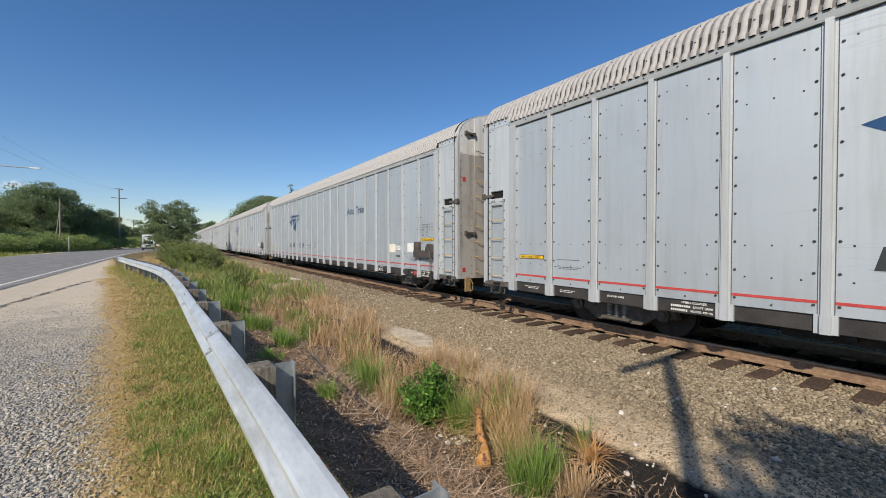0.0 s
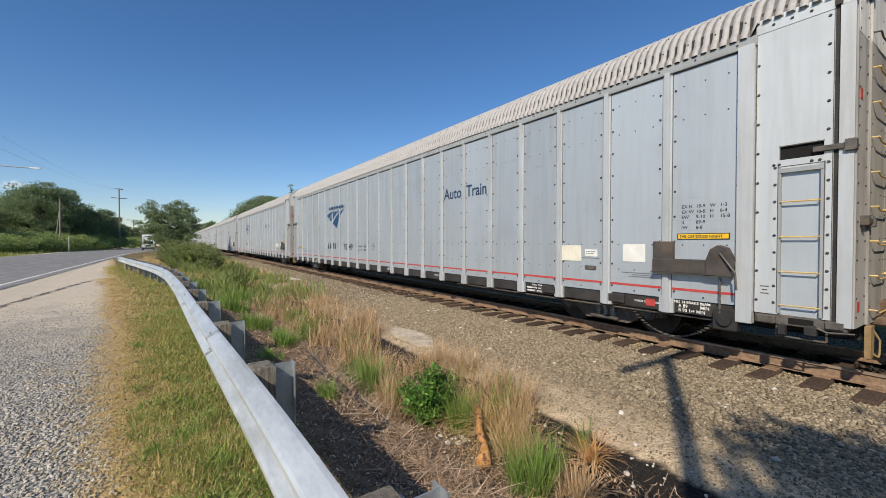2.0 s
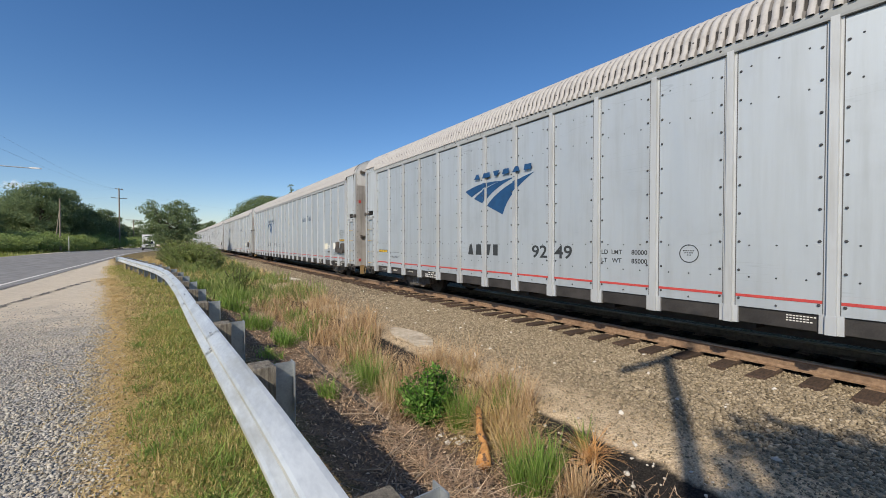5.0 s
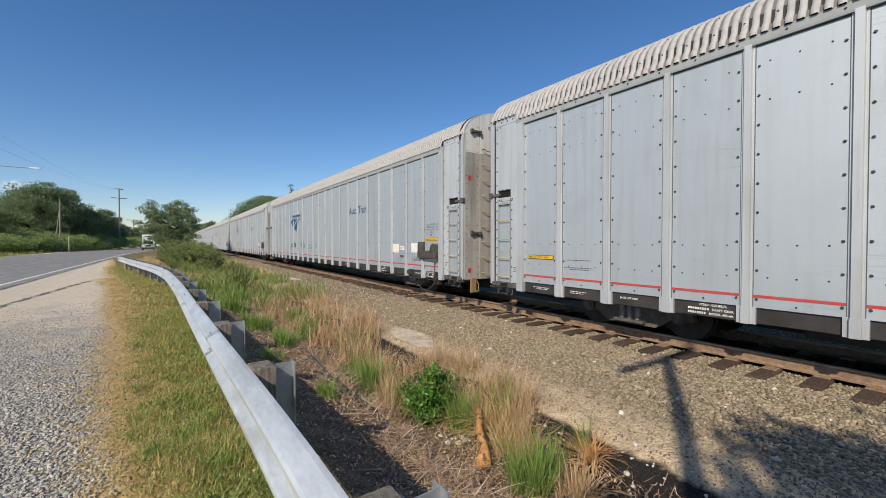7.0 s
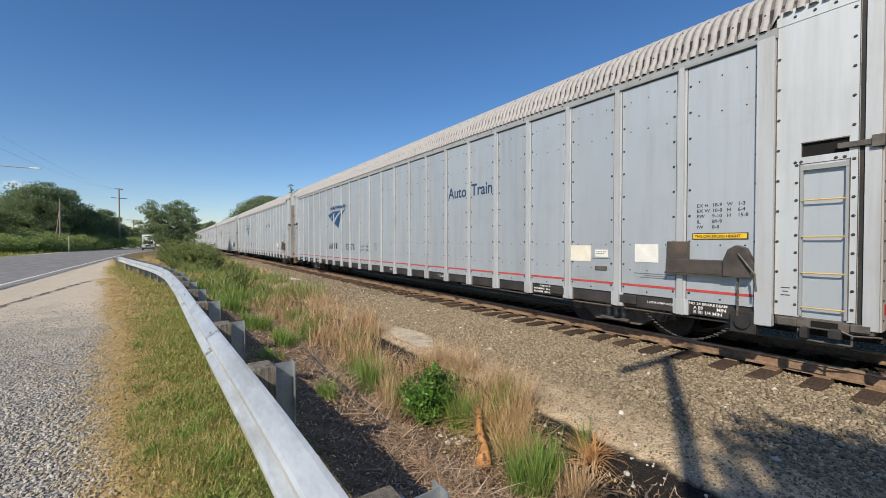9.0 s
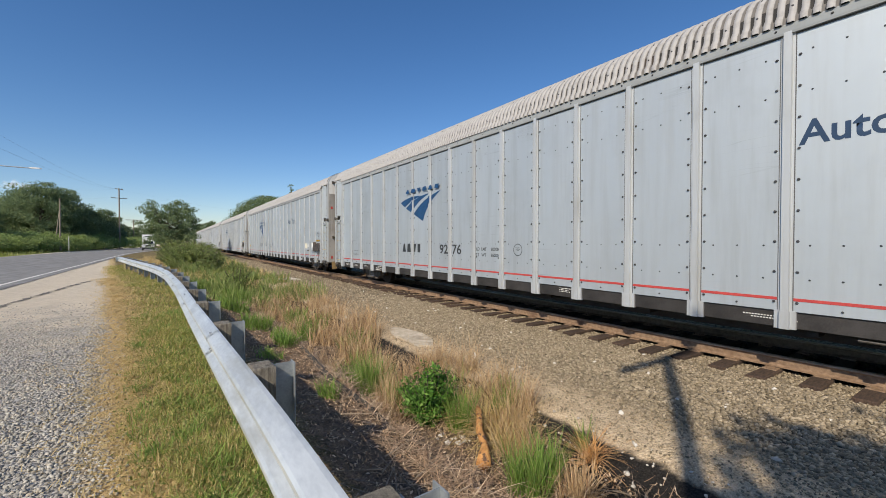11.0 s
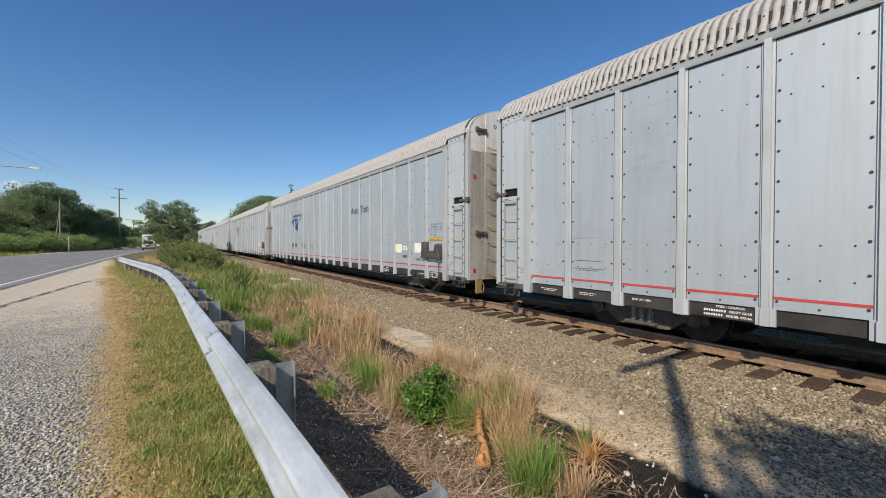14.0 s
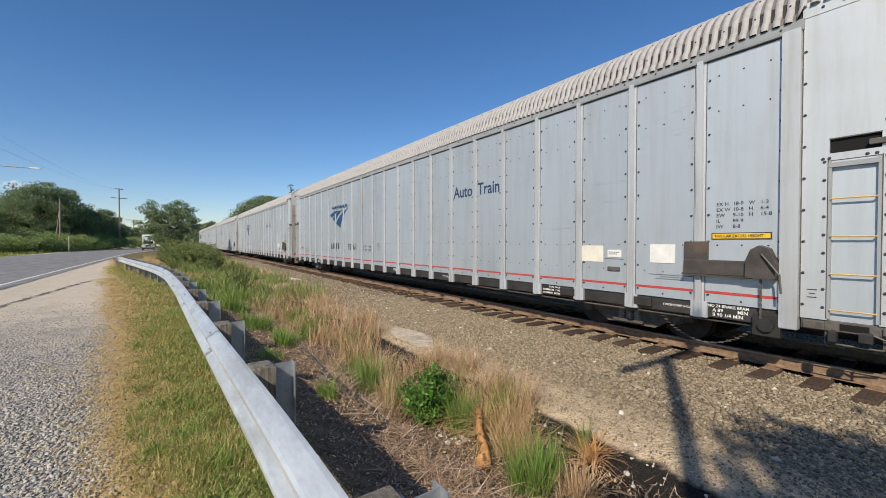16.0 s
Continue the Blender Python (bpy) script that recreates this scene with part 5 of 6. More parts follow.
# thin weeds on the gravel
wx, wy = rng.uniform(-1.6, -0.2, 160), rng.uniform(2.6, 12, 160)
wk = wx < verge_edge(wy) + 0.1
stuff("gravel_weeds", joined([tuft(a, b, 16, 0.05, 0.05, 0.004, 0.7, 0.3) for a, b in zip(wx[wk], wy[wk])]), STRAW, "small dry weeds in the gravel", "weeds")

# lying stalks and sticks in the ditch
n = 15000
x, y = rng.uniform(0.85, 3.5, n), 1.4 + 13 * rng.random(n) ** 1.4
keep = rng.random(n) < np.interp(x, [0.8, 1.5, 1.75, 1.98, 2.0, 2.28, 2.4, 2.9, 3.5], [0.08, 0.22, 1, 1, 0.12, 0.12, 1, 0.8, 0.12]) * np.clip(0.55 + 1.5 * wob(x, y, 5.0, 41), 0.1, 1)
x, y = x[keep], y[keep]
n = len(x)
n_mat = 3200
ym = 1.9 + 12 * rng.random(n_mat) ** 1.3
xm = 1.86 + rng.normal(0, 0.10, n_mat) - 0.13 * wob(0 * ym, ym, 2.4, 21)
stuff("root_mat", blades(xm, ym, height(xm, ym) + rng.uniform(0.0, 0.05, n_mat), rng.uniform(0.08, 0.36, n_mat), rng.uniform(0.003, 0.009, n_mat),
                         np.full(n_mat, 0.95), rng.uniform(0, 0.45, n_mat)), LITTER, "dead roots and stalks draped over the cut bank", "litter")
stuff("ditch_litter", blades(x, y, height(x, y) + 0.11 * rng.random(n) ** 2, 0.04 + 0.26 * rng.random(n) ** 2, rng.uniform(0.003, 0.0095, n),
                             rng.uniform(0.8, 0.99, n), rng.uniform(-0.15, 0.4, n)), LITTER, "dead stalks and twigs matted in the ditch", "litter")
# dead leaves and bits of bark over the ditch
n = 15000
x, y = rng.uniform(0.75, 3.4, n), 1.3 + 13 * rng.random(n) ** 1.6
stuff("dead_leaves", leaves(np.stack([x, y, height(x, y) + 0.02 * rng.random(n)], -1), 0.019, 1.2), LITTER, "brown dead leaves and bark bits over the ditch", "litter")
n = 260
x, y = rng.uniform(1.0, 3.3, n), 1.5 + 9 * rng.random(n) ** 1.3
sticks = Shape()
for a, b in zip(x, y):
    z, an, ln = float(height(a, b)), rng.uniform(0, 6.28), rng.uniform(0.15, 0.5)
    c, d = a + ln * math.cos(an), b + ln * math.sin(an)
    sticks.tube((a, b, z + 0.01), (c, d, max(z, float(height(c, d))) + rng.uniform(0.01, 0.09)), rng.uniform(0.003, 0.008), 0.002, 5)
tagged(new("dead_twigs", sticks.mesh("dead_twigs", surface("grey_twig", (0.13, 0.10, 0.075), (0.34, 0.27, 0.20), 20, 0.9))), "bare grey twigs lying in the ditch", "twigs", kind="stuff")


def clump(name, sets, mat, label):
    ob = new(name, raw_mesh(name, *joined(sets), mat))
    return tagged(ob, label, "grass clump", "grass clumps in the ditch")


# green tufts: place, blades, height, spread
for cx, cy, n, h, sp in ((2.62, 2.50, 420, 0.52, 0.20), (2.95, 2.55, 160, 0.50, 0.12), (2.37, 5.35, 420, 0.66, 0.17), (2.85, 3.85, 320, 0.62, 0.15), (1.55, 4.75, 200, 0.30, 0.12),
                         (1.5, 9.4, 420, 0.42, 0.32), (1.7, 7.6, 300, 0.34, 0.2), (2.55, 9.3, 260, 0.5, 0.22), (2.9, 11.6, 300, 0.5, 0.3), (1.35, 12.2, 420, 0.45, 0.42), (3.45, 2.55, 60, 0.42, 0.04),
                         (1.8, 14.6, 420, 0.5, 0.5), (2.9, 15.5, 380, 0.5, 0.5), (1.1, 17, 420, 0.5, 0.6), (2.3, 5.9, 200, 0.45, 0.2), (2.8, 6.6, 160, 0.5, 0.25), (3.1, 7.8, 180, 0.5, 0.3), (3.3, 4.7, 120, 0.5, 0.22), (3.45, 3.7, 110, 0.5, 0.16), (2.45, 4.6, 130, 0.6, 0.15), (2.9, 10.2, 200, 0.55, 0.4), (1.9, 8.5, 160, 0.3, 0.3), (1.25, 6.6, 140, 0.22, 0.2), (1.1, 5.9, 120, 0.16, 0.2)):
    clump("green_grass_clump", [tuft(cx, cy, n, h, sp, 0.007 if cy < 7 else 0.012, 0.38, 0.22)], LUSH, "tall green grass clump growing in the ditch")
# dry tufts
dry = [(2.75, 5.6, 0.72, 0.26), (2.6, 4.75, 0.62, 0.18), (3.05, 4.6, 0.55, 0.2), (3.35, 4.25, 0.72, 0.24), (3.6, 4.0, 0.62, 0.2), (3.2, 3.4, 0.5, 0.26), (3.05, 3.0, 0.45, 0.2), (2.9, 7.2, 0.75, 0.35),
       (3.3, 8.0, 0.8, 0.4), (3.6, 9.0, 0.75, 0.4), (2.9, 8.8, 0.8, 0.4), (2.6, 10.2, 0.75, 0.45), (3.4, 10.6, 0.8, 0.5), (3.1, 12.2, 0.75, 0.5), (3.8, 12.6, 0.7, 0.5), (2.4, 12.4, 0.7, 0.5),
       (3.5, 14.6, 0.7, 0.6), (2.6, 14.4, 0.7, 0.5), (3.9, 17, 0.6, 0.7), (3.0, 6.5, 0.62, 0.25), (2.2, 6.9, 0.4, 0.3), (3.3, 5.6, 0.6, 0.25), (2.9, 2.2, 0.4, 0.15), (2.35, 4.75, 0.66, 0.14), (2.25, 4.45, 0.5, 0.12), (2.95, 4.05, 0.6, 0.12), (3.5, 3.5, 0.62, 0.18), (3.75, 4.9, 0.6, 0.2), (3.55, 5.4, 0.65, 0.25)]
for i, (cx, cy, h, sp) in enumerate(dry):
    bent = 0.5 + 0.5 * math.sin(i * 2.4)
    clump("dry_grass_clump", [tuft(cx, cy, 240 if cy < 7 else 360, h * (0.8 + 0.25 * bent), sp * 1.1, 0.0065 if cy < 7 else 0.010, 0.35 + 0.3 * bent, 0.25 + 0.45 * bent), tuft(cx, cy, 34, h * 1.35, sp * 0.8, 0.0035 if cy < 7 else 0.006, 0.28, 0.16)], DRY, "tall tan dry grass clump in the ditch")
clump("matted_dry_grass", [tuft(3.15, 3.55, 520, 0.66, 0.22, 0.007, 0.75, 0.85), tuft(2.95, 3.15, 260, 0.45, 0.16, 0.007, 0.85, 0.7)], STRAW, "matted fallen tan grass beside a dead branch")
clump("orange_grass_tuft", [tuft(3.42, 2.42, 260, 0.42, 0.07, 0.006, 0.97, 0.55)], ORANGE, "uprooted orange-brown dead grass tuft on the dark bank")


def crown_points(n_clumps, per, rx, ry, rz, cz, clump_r, seed, hollow=0.45, ragged=0.25):
    r = np.random.default_rng(seed)
    d = r.normal(size=(n_clumps, 3))
    d /= np.linalg.norm(d, axis=1)[:, None]
    rad = hollow + (1 - hollow) * r.random(n_clumps) ** 0.6
    rad = rad * (1 + ragged * r.normal(size=n_clumps) * 0.6)
    c = d * rad[:, None] * np.array([rx, ry, rz]) + np.array([0, 0, cz])
    c[:, 2] = np.maximum(c[:, 2], cz - rz * 0.75)
    q = r.normal(size=(n_clumps, per, 3))
    q /= np.linalg.norm(q, axis=2)[:, :, None]
    q = q * (r.random((n_clumps, per, 1)) ** 0.45) * (clump_r * r.uniform(0.6, 1.3, (n_clumps, 1, 1))) * np.array([1.15, 1.15, 0.7])
    return c, (c[:, None] + q).reshape(-1, 3)


def build_tree(name, label, h, r, seed, n_clumps=60, per=80, leaf=0.16, mat=None, low=0.3, clump_r=None, ragged=0.25, group="trees of the distance"):
    tr = new(name)
    tagged(tr, label, "tree", group)
    cz, rz = h * (1 + low) / 2, h * (1 - low) / 2
    cen, pts = crown_points(n_clumps, per, r, r, rz, cz, clump_r or r * 0.3, seed, 0.35, ragged)
    part("crown", raw_mesh("crown", *leaves(pts, leaf, 0.15), mat or TREEL), None, tr)
    s = Shape()
    rr = np.random.default_rng(seed + 50)
    knots = [Vector((0, 0, -0.3)), Vector((rr.normal() * 0.02 * h, rr.normal() * 0.02 * h, h * 0.3)), Vector((rr.normal() * 0.04 * h, rr.normal() * 0.04 * h, h * 0.6)), Vector((0, 0, h * 0.88))]
    rad = [0.028 * h, 0.020 * h, 0.012 * h, 0.003 * h]
    for i in range(3):
        s.tube(knots[i], knots[i + 1], rad[i], rad[i + 1], 8)
    for c in cen[:: max(1, n_clumps // 16)]:
        k = rr.uniform(0.28, 0.7)
        base = knots[1].lerp(knots[2], (k - 0.28) / 0.42)
        end = Vector(c)
        mid = base.lerp(end, 0.55) + Vector((0, 0, -0.04 * h))
        s.tube(base, mid, 0.009 * h, 0.006 * h, 6).tube(mid, end, 0.006 * h, 0.002 * h, 5)
    part("trunk", s, BARK, tr)
    return tr


def spot(px, d):
    """A place on the compass by its bearing from the lens."""
    az = radians(34.107) + math.atan((px - 784) / 708.7)
    return d * math.sin(az), d * math.cos(az)


def put(ob, x, y, turn=0, scale=1.0, first=False):
    m = pose(x, y, float(height(x, y)) - 0.05, 0, 0, turn)
    if first:
        ob.scale = (scale,) * 3
        ob.matrix_basis = m @ Matrix.Diagonal((scale, scale, scale, 1))
        return ob
    c = copy_thing(ob, m)
    c.scale = (scale,) * 3
    return c


oak = build_tree("broadleaf_tree", "dark green broadleaf tree in full summer leaf", 12.0, 5.0, 3, 230, 120, 0.17, None, 0.05, 1.15, 0.08)
elm = build_tree("broadleaf_tree", "dense mid-green broadleaf tree beside the road", 9.0, 3.4, 8, 170, 110, 0.14, None, 0.05, 0.85, 0.08)
ash = build_tree("broadleaf_tree", "tall uneven green tree behind the railway", 11.0, 3.6, 14, 150, 130, 0.12, WOODS, 0.06, 0.75)
put(oak, *spot(70, 112), 0, 1.10, True)
put(oak, *spot(108, 116), 80, 1.06)
put(oak, *spot(38, 118), 150, 0.98)
put(oak, *spot(128, 120), 40, 0.85)
put(elm, *spot(165, 122), 0, 1.0, True)
for px, d, k, sc in ((182, 126, 50, 1.05), (200, 130, 90, 0.9), (222, 150, 20, 0.72), (240, 160, 70, 0.7), (258, 170, 120, 0.72), (275, 185, 10, 0.75), (10, 120, 30, 0.75), (-20, 110, 60, 0.8), (-60, 100, 60, 1.1),
                     (300, 200, 10, 0.9), (325, 210, 40, 1.0), (350, 190, 90, 1.05), (372, 170, 140, 1.1), (390, 165, 20, 0.95), (-130, 90, 60, 1.2)):
    put(elm, *spot(px, d), k, sc)
for px, d, k, sc in ((425, 150, 0, 1.0), (445, 142, 60, 1.25), (462, 136, 20, 1.38), (482, 130, 110, 1.32), (502, 124, 200, 1.25), (516, 122, 20, 1.2), (408, 158, 150, 0.85)):
    put(oak, *spot(px, d), k, sc * 0.98)
put(ash, 19.0, 3.5, 0, 0.80, True)
for x, y, k, sc in ((17.5, 0.0, 60, 0.7), (20.0, 8.0, 20, 0.8), (18.0, -5.0, 100, 0.85), (21, 13, 150, 0.78), (22, 20, 40, 0.78), (20, 28, 10, 0.72), (22, 38, 70, 0.78), (23, 50, 130, 0.78), (22, 64, 20, 0.76), (24, 80, 90, 0.8), (25, 96, 30, 0.82), (16.5, 4.8, 200, 0.55), (16.2, -2.0, 30, 0.6)):
    put(ash, x, y, k, sc)
snag = build_tree("slender_tree", "thin sparse tree standing above the treeline", 17.6, 1.8, 21, 16, 50, 0.2, None, 0.72, 0.6)
put(snag, *spot(522, 118), 0, 1.0, True)

mid_tree = build_tree("open_crowned_tree", "open-crowned dark green tree with ragged drooping limbs", 7.5, 3.1, 31, 190, 95, 0.12, None, 0.04, 0.62, 0.26, "")
put(mid_tree, *spot(302, 62), 25, 1.0, True)


def build_bush(name, label, h, r, seed, n_clumps, per, leaf, mat, group=""):
    b = new(name)
    tagged(b, label, "bush", group)
    cen, pts = crown_points(n_clumps, per, r, r, h * 0.5, h * 0.52, r * 0.32, seed, 0.3, 0.3)
    pts = pts[pts[:, 2] > 0.02]
    part("foliage", raw_mesh("foliage", *leaves(pts, leaf, 0.7), mat), None, b)
    s = Shape()
    for c in cen[:: max(1, n_clumps // 14)]:
        s.tube((c[0] * 0.15, c[1] * 0.15, -0.05), (c[0] * 0.6, c[1] * 0.6, c[2] * 0.6), 0.012 * h, 0.008 * h, 6).tube((c[0] * 0.6, c[1] * 0.6, c[2] * 0.6), tuple(c), 0.008 * h, 0.003 * h, 5)
    part("woody_base", s, BARK, b)
    return b


def build_sprigs(name, label, h, r, seed, stems, per, leaf, mat, group="", curve=0.5):
    """A bush of many upright, arching stems, each set with narrow leaves."""
    bush = new(name)
    tagged(bush, label, "bush", group)
    g = np.random.default_rng(seed)
    pts, s = [], Shape()
    for i in range(stems):
        a, out, top = g.uniform(0, math.tau), r * g.random() ** 0.6, h * g.uniform(0.55, 1.05)
        top = top * (1 - 0.35 * (out / r) ** 2)
        u = np.linspace(0, 1, 8)
        line = np.stack([math.cos(a) * out * (0.15 + 0.85 * u ** (1 + curve)), math.sin(a) * out * (0.15 + 0.85 * u ** (1 + curve)), top * u - 0.03], -1)
        s.pipe([Vector(q) for q in line[::2]] + [Vector(line[-1])], 0.006 * h, 4)
        k = g.uniform(0.12, 1.0, per) ** 0.8
        q = np.stack([np.interp(k, u, line[:, j]) for j in range(3)], -1)
        pts.append(q + g.normal(size=q.shape) * leaf * np.array([1.1, 1.1, 0.7]))
    part("foliage", raw_mesh("foliage", *leaves(np.concatenate(pts), leaf, 0.5), mat), None, bush)
    part("woody_base", s, BARK, bush)
    return bush


put(build_sprigs("leafy_bush", "bright green broad-leaved weed bush in the ditch", 0.88, 0.38, 41, 60, 75, 0.034, LEAF), 2.62, 4.22, 0, 1.0, True)
put(build_sprigs("feathery_bush", "feathery light green bush at the ballast edge", 1.40, 0.72, 42, 60, 70, 0.040, FEATHER), 2.25, 18.6, 0, 1.0, True)
wb = build_sprigs("roadside_bush", "spreading green bush behind the guardrail end", 1.85, 1.5, 43, 110, 75, 0.055, FEATHER, "bushes behind the guardrail")
put(wb, 0.9, 31.5, 0, 1.0, True)
for x, y, k, sc in ((2.2, 33, 60, 0.9), (0.0, 35, 120, 0.75), (1.2, 39, 20, 1.05), (2.8, 44, 90, 1.0), (0.2, 50, 30, 1.2), (3.0, 56, 150, 1.1), (1.5, 27.5, 40, 0.55), (0.2, 27, 10, 0.45), (3.2, 24, 10, 0.5), (3.4, 30, 90, 0.5)):
    put(wb, x, y, k, sc)
hedge = build_bush("roadside_shrub", "rounded green roadside shrub", 3.4, 3.2, 44, 70, 90, 0.15, SHRUB, "shrubs across the road")
put(hedge, *spot(20, 88), 0, 0.8, True)
for px, d, k, sc in ((-30, 84, 0, 0.9), (50, 92, 60, 0.95), (80, 96, 20, 1.0), (110, 100, 90, 0.95), (140, 105, 130, 0.9), (165, 112, 20, 0.85), (188, 118, 60, 0.9), (210, 128, 10, 0.9), (232, 140, 40, 0.9), (250, 150, 10, 1.0), (-70, 80, 20, 1.0), (158, 118, 220, 1.1)):
    put(hedge, *spot(px, d), k, sc)
for y in range(-8, 130, 9):
    put(hedge, 15.5 + 1.5 * math.sin(y), y, y * 37, 0.62 + 0.15 * math.sin(y * 2.1))
# weeds behind the guardrail, where the ditch flattens
wx, wy = rng.uniform(0.6, 4.4, 420), 13.5 + 40 * rng.random(420)
wk = wx < 4.6 - (wy - 13) * 0.0
stuff("tall_weeds", joined([tuft(a, b, 60, 0.5 + 0.3 * math.sin(a * 3 + b), 0.4, 0.02, 0.4, 0.3) for a, b in zip(wx[wk][:300], wy[wk][:300])]), FEATHER, "tall green and tan weeds behind the guardrail", "weeds")
wx = rng.uniform(-2.4, 4.6, 200)
wy = 20 + 30 * rng.random(200)
wk = wx > np.interp(wy, [20, 32, 50], [-0.4, -2.4, -3.5])
stuff("dry_tall_weeds", joined([tuft(a, b, 40, 0.55, 0.4, 0.02, 0.4, 0.4) for a, b in zip(wx[wk], wy[wk])]), STRAW, "tall bleached weeds behind the guardrail", "weeds")
fx, fy = rng.uniform(-40, -15.9, 900), rng.uniform(35, 110, 900)
stuff("meadow_grass", joined([tuft(a, b, 30, 0.5, 0.9, 0.05, 0.4, 0.3) for a, b in zip(fx, fy)]), GREEN, "rough meadow grass across the road", "grass")

# ---- poles, wires and lamps ----
def utility_pole(x, y, h, arms, label, group="utility poles", r=0.19):
    z = float(height(x, y))
    p = new("utility_pole")
    p.location = (x, y, z)
    tagged(p, label, "utility pole", group)
    part("pole", Shape().tube((0, 0, -0.5), (0, 0, h), r, r * 0.75, 12), POLE, p)
    for az_, ah, ln in arms:
        a = part("crossarm", Shape().box(-ln / 2, ln / 2, -0.06, 0.06, -0.06, 0.06, 0.01), POLE, p, "", pose(0, 0.12, ah, 0, 0, az_))
        for u in (-0.46, -0.28, 0.28, 0.46):
            part("insulator", Shape().tube((u * ln, 0, 0.06), (u * ln, 0, 0.2), 0.035, 0.045, 8), GREYST, a)
    return p


x1, y1 = spot(212, 120)
utility_pole(x1, y1, 14.2, [(20, 14.0, 1.5), (20, 11.9, 3.0)], "tall weathered utility pole with two crossarms", r=0.16)
utility_pole(*spot(107, 96), 9.2, [], "bare weathered wooden pole at the roadside", r=0.14)
utility_pole(*spot(237, 150), 8.4, [(10, 8.2, 3.6)], "distant utility pole with one crossarm", r=0.13)
lean = new("guy_pole")
lean.matrix_basis = pose(*spot(96, 97), 0.2, 0, 6, 0)
tagged(lean, "leaning weathered stub pole beside the road", "pole")
part("pole", Shape().tube((0, 0, -0.3), (0, 0, 7.2), 0.10, 0.07, 10), POLE, lean)
mk = new("marker_post")
mk.matrix_basis = pose(*spot(122, 88), 0.2)
tagged(mk, "thin pale marker post at the roadside", "marker post")
part("stake", Shape().box(-0.04, 0.04, -0.03, 0.03, -0.2, 2.5, 0.01), plain("pale_paint", (0.6, 0.6, 0.56)), mk)
utility_pole(-4.20, -2.90, 9.75, [(0, 9.42, 2.2)], "tall wooden utility pole with one crossarm beside the shoulder", r=0.12)


def wire(a, b, sag, name="overhead_wire"):
    pts = []
    for i in range(17):
        u = i / 16
        p = Vector(a).lerp(Vector(b), u)
        p.z -= sag * 4 * u * (1 - u)
        pts.append(p)
    tagged(new(name, Shape().pipe(pts, 0.005, 4).mesh(name, GREYST)), "thin dark overhead cable", "cable", "overhead cables", "structure")


def at_px(px, py, d):
    x, y = spot(px, d)
    phi = math.atan((px - 784) / 708.7)
    return (x, y, EYE + d * (429 - py) / 708.7 * math.cos(phi))


wire((x1, y1, 14.1), at_px(0, 238, 40), 0.8)
wire((x1 + 0.6, y1, 14.1), at_px(0, 262, 42), 0.8)
wire((x1, y1, 14.0), at_px(-60, 325, 110), 0.5)
wire((x1 - 1, y1, 12.0), at_px(-60, 338, 110), 0.5)
wire((x1, y1, 14.1), at_px(470, 378, 150), 0.8)
wire((x1 + 1, y1, 11.0), at_px(330, 380, 100), 0.6)

sl = new("street_lamp")
hx, hy, hz = at_px(66, 299, 48)
sl.location = (hx - 6.2, hy - 1.0, 0.1)
tagged(sl, "grey street lamp with a long arm over the road", "street lamp")
part("pole", Shape().tube((0, 0, -0.2), (0, 0, hz - 0.4), 0.11, 0.08, 12), GALVD, sl)
part("arm", Shape().pipe([(0, 0, hz - 0.5), (0.5, 0.08, hz - 0.22), (2.6, 0.42, hz - 0.14), (6.0, 0.97, hz - 0.1)], 0.045, 8), GALV, sl)
hd = Shape().add([(5.7 + 0.9 * u, 1.0 + s * 0.13 * (1 - (2 * u - 1) ** 4), hz - 0.10 + dz * (1 - (2 * u - 1) ** 4)) for u in np.linspace(0.02, 0.98, 7) for s, dz in ((-1, -0.03), (1, -0.03), (0.6, 0.09), (-0.6, 0.09))],
                 [(i * 4 + j, i * 4 + (j + 1) % 4, i * 4 + 4 + (j + 1) % 4, i * 4 + 4 + j) for i in range(6) for j in range(4)] + [(0, 1, 2, 3), (24, 25, 26, 27)])
part("lamp_head", hd, plain("lamp_white", (0.7, 0.7, 0.68), 0.4), sl)

# ---- the shade tree behind the lens ----
shade = build_tree("shade_tree", "leafy tree on the shoulder that shades the ballast", 9.6, 2.5, 61, 76, 64, 0.16, None, 0.52, 0.56, 0.30, "")
shade.matrix_basis = pose(-4.65, -6.08, 0.0)

# ---- far side of the road ----
fg = new("distant_guardrail")
tagged(fg, "weathered guardrail at the far bend of the road", "guardrail")
pts = [spot(128, 104), spot(160, 112), spot(190, 122), spot(225, 135), spot(255, 150)]
for (xa, ya), (xb, yb) in zip(pts[:-1], pts[1:]):
    s = Shape().add([(xa, ya, 0.75), (xb, yb, 0.75), (xb, yb, 1.1), (xa, ya, 1.1), (xa, ya + 0.08, 0.75), (xb, yb + 0.08, 0.75), (xb, yb + 0.08, 1.1), (xa, ya + 0.08, 1.1)],
                    [(0, 1, 2, 3), (4, 7, 6, 5), (3, 2, 6, 7), (0, 4, 5, 1), (0, 3, 7, 4), (1, 5, 6, 2)])
    part("beam_panel", s, GALV, fg)
    for u in (0.0, 0.5):
        px_, py_ = xa + (xb - xa) * u, ya + (yb - ya) * u + 0.15
        part("post", Shape().box(px_ - 0.07, px_ + 0.07, py_ - 0.06, py_ + 0.06, -0.2, 1.1), WOODB, fg)

truck_x, truck_y = spot(262.5, 98)
van = new("box_truck")
van.matrix_basis = pose(truck_x, truck_y, 0.13, 0, 0, 2)
tagged(van, "white box truck standing at the far bend", "truck")
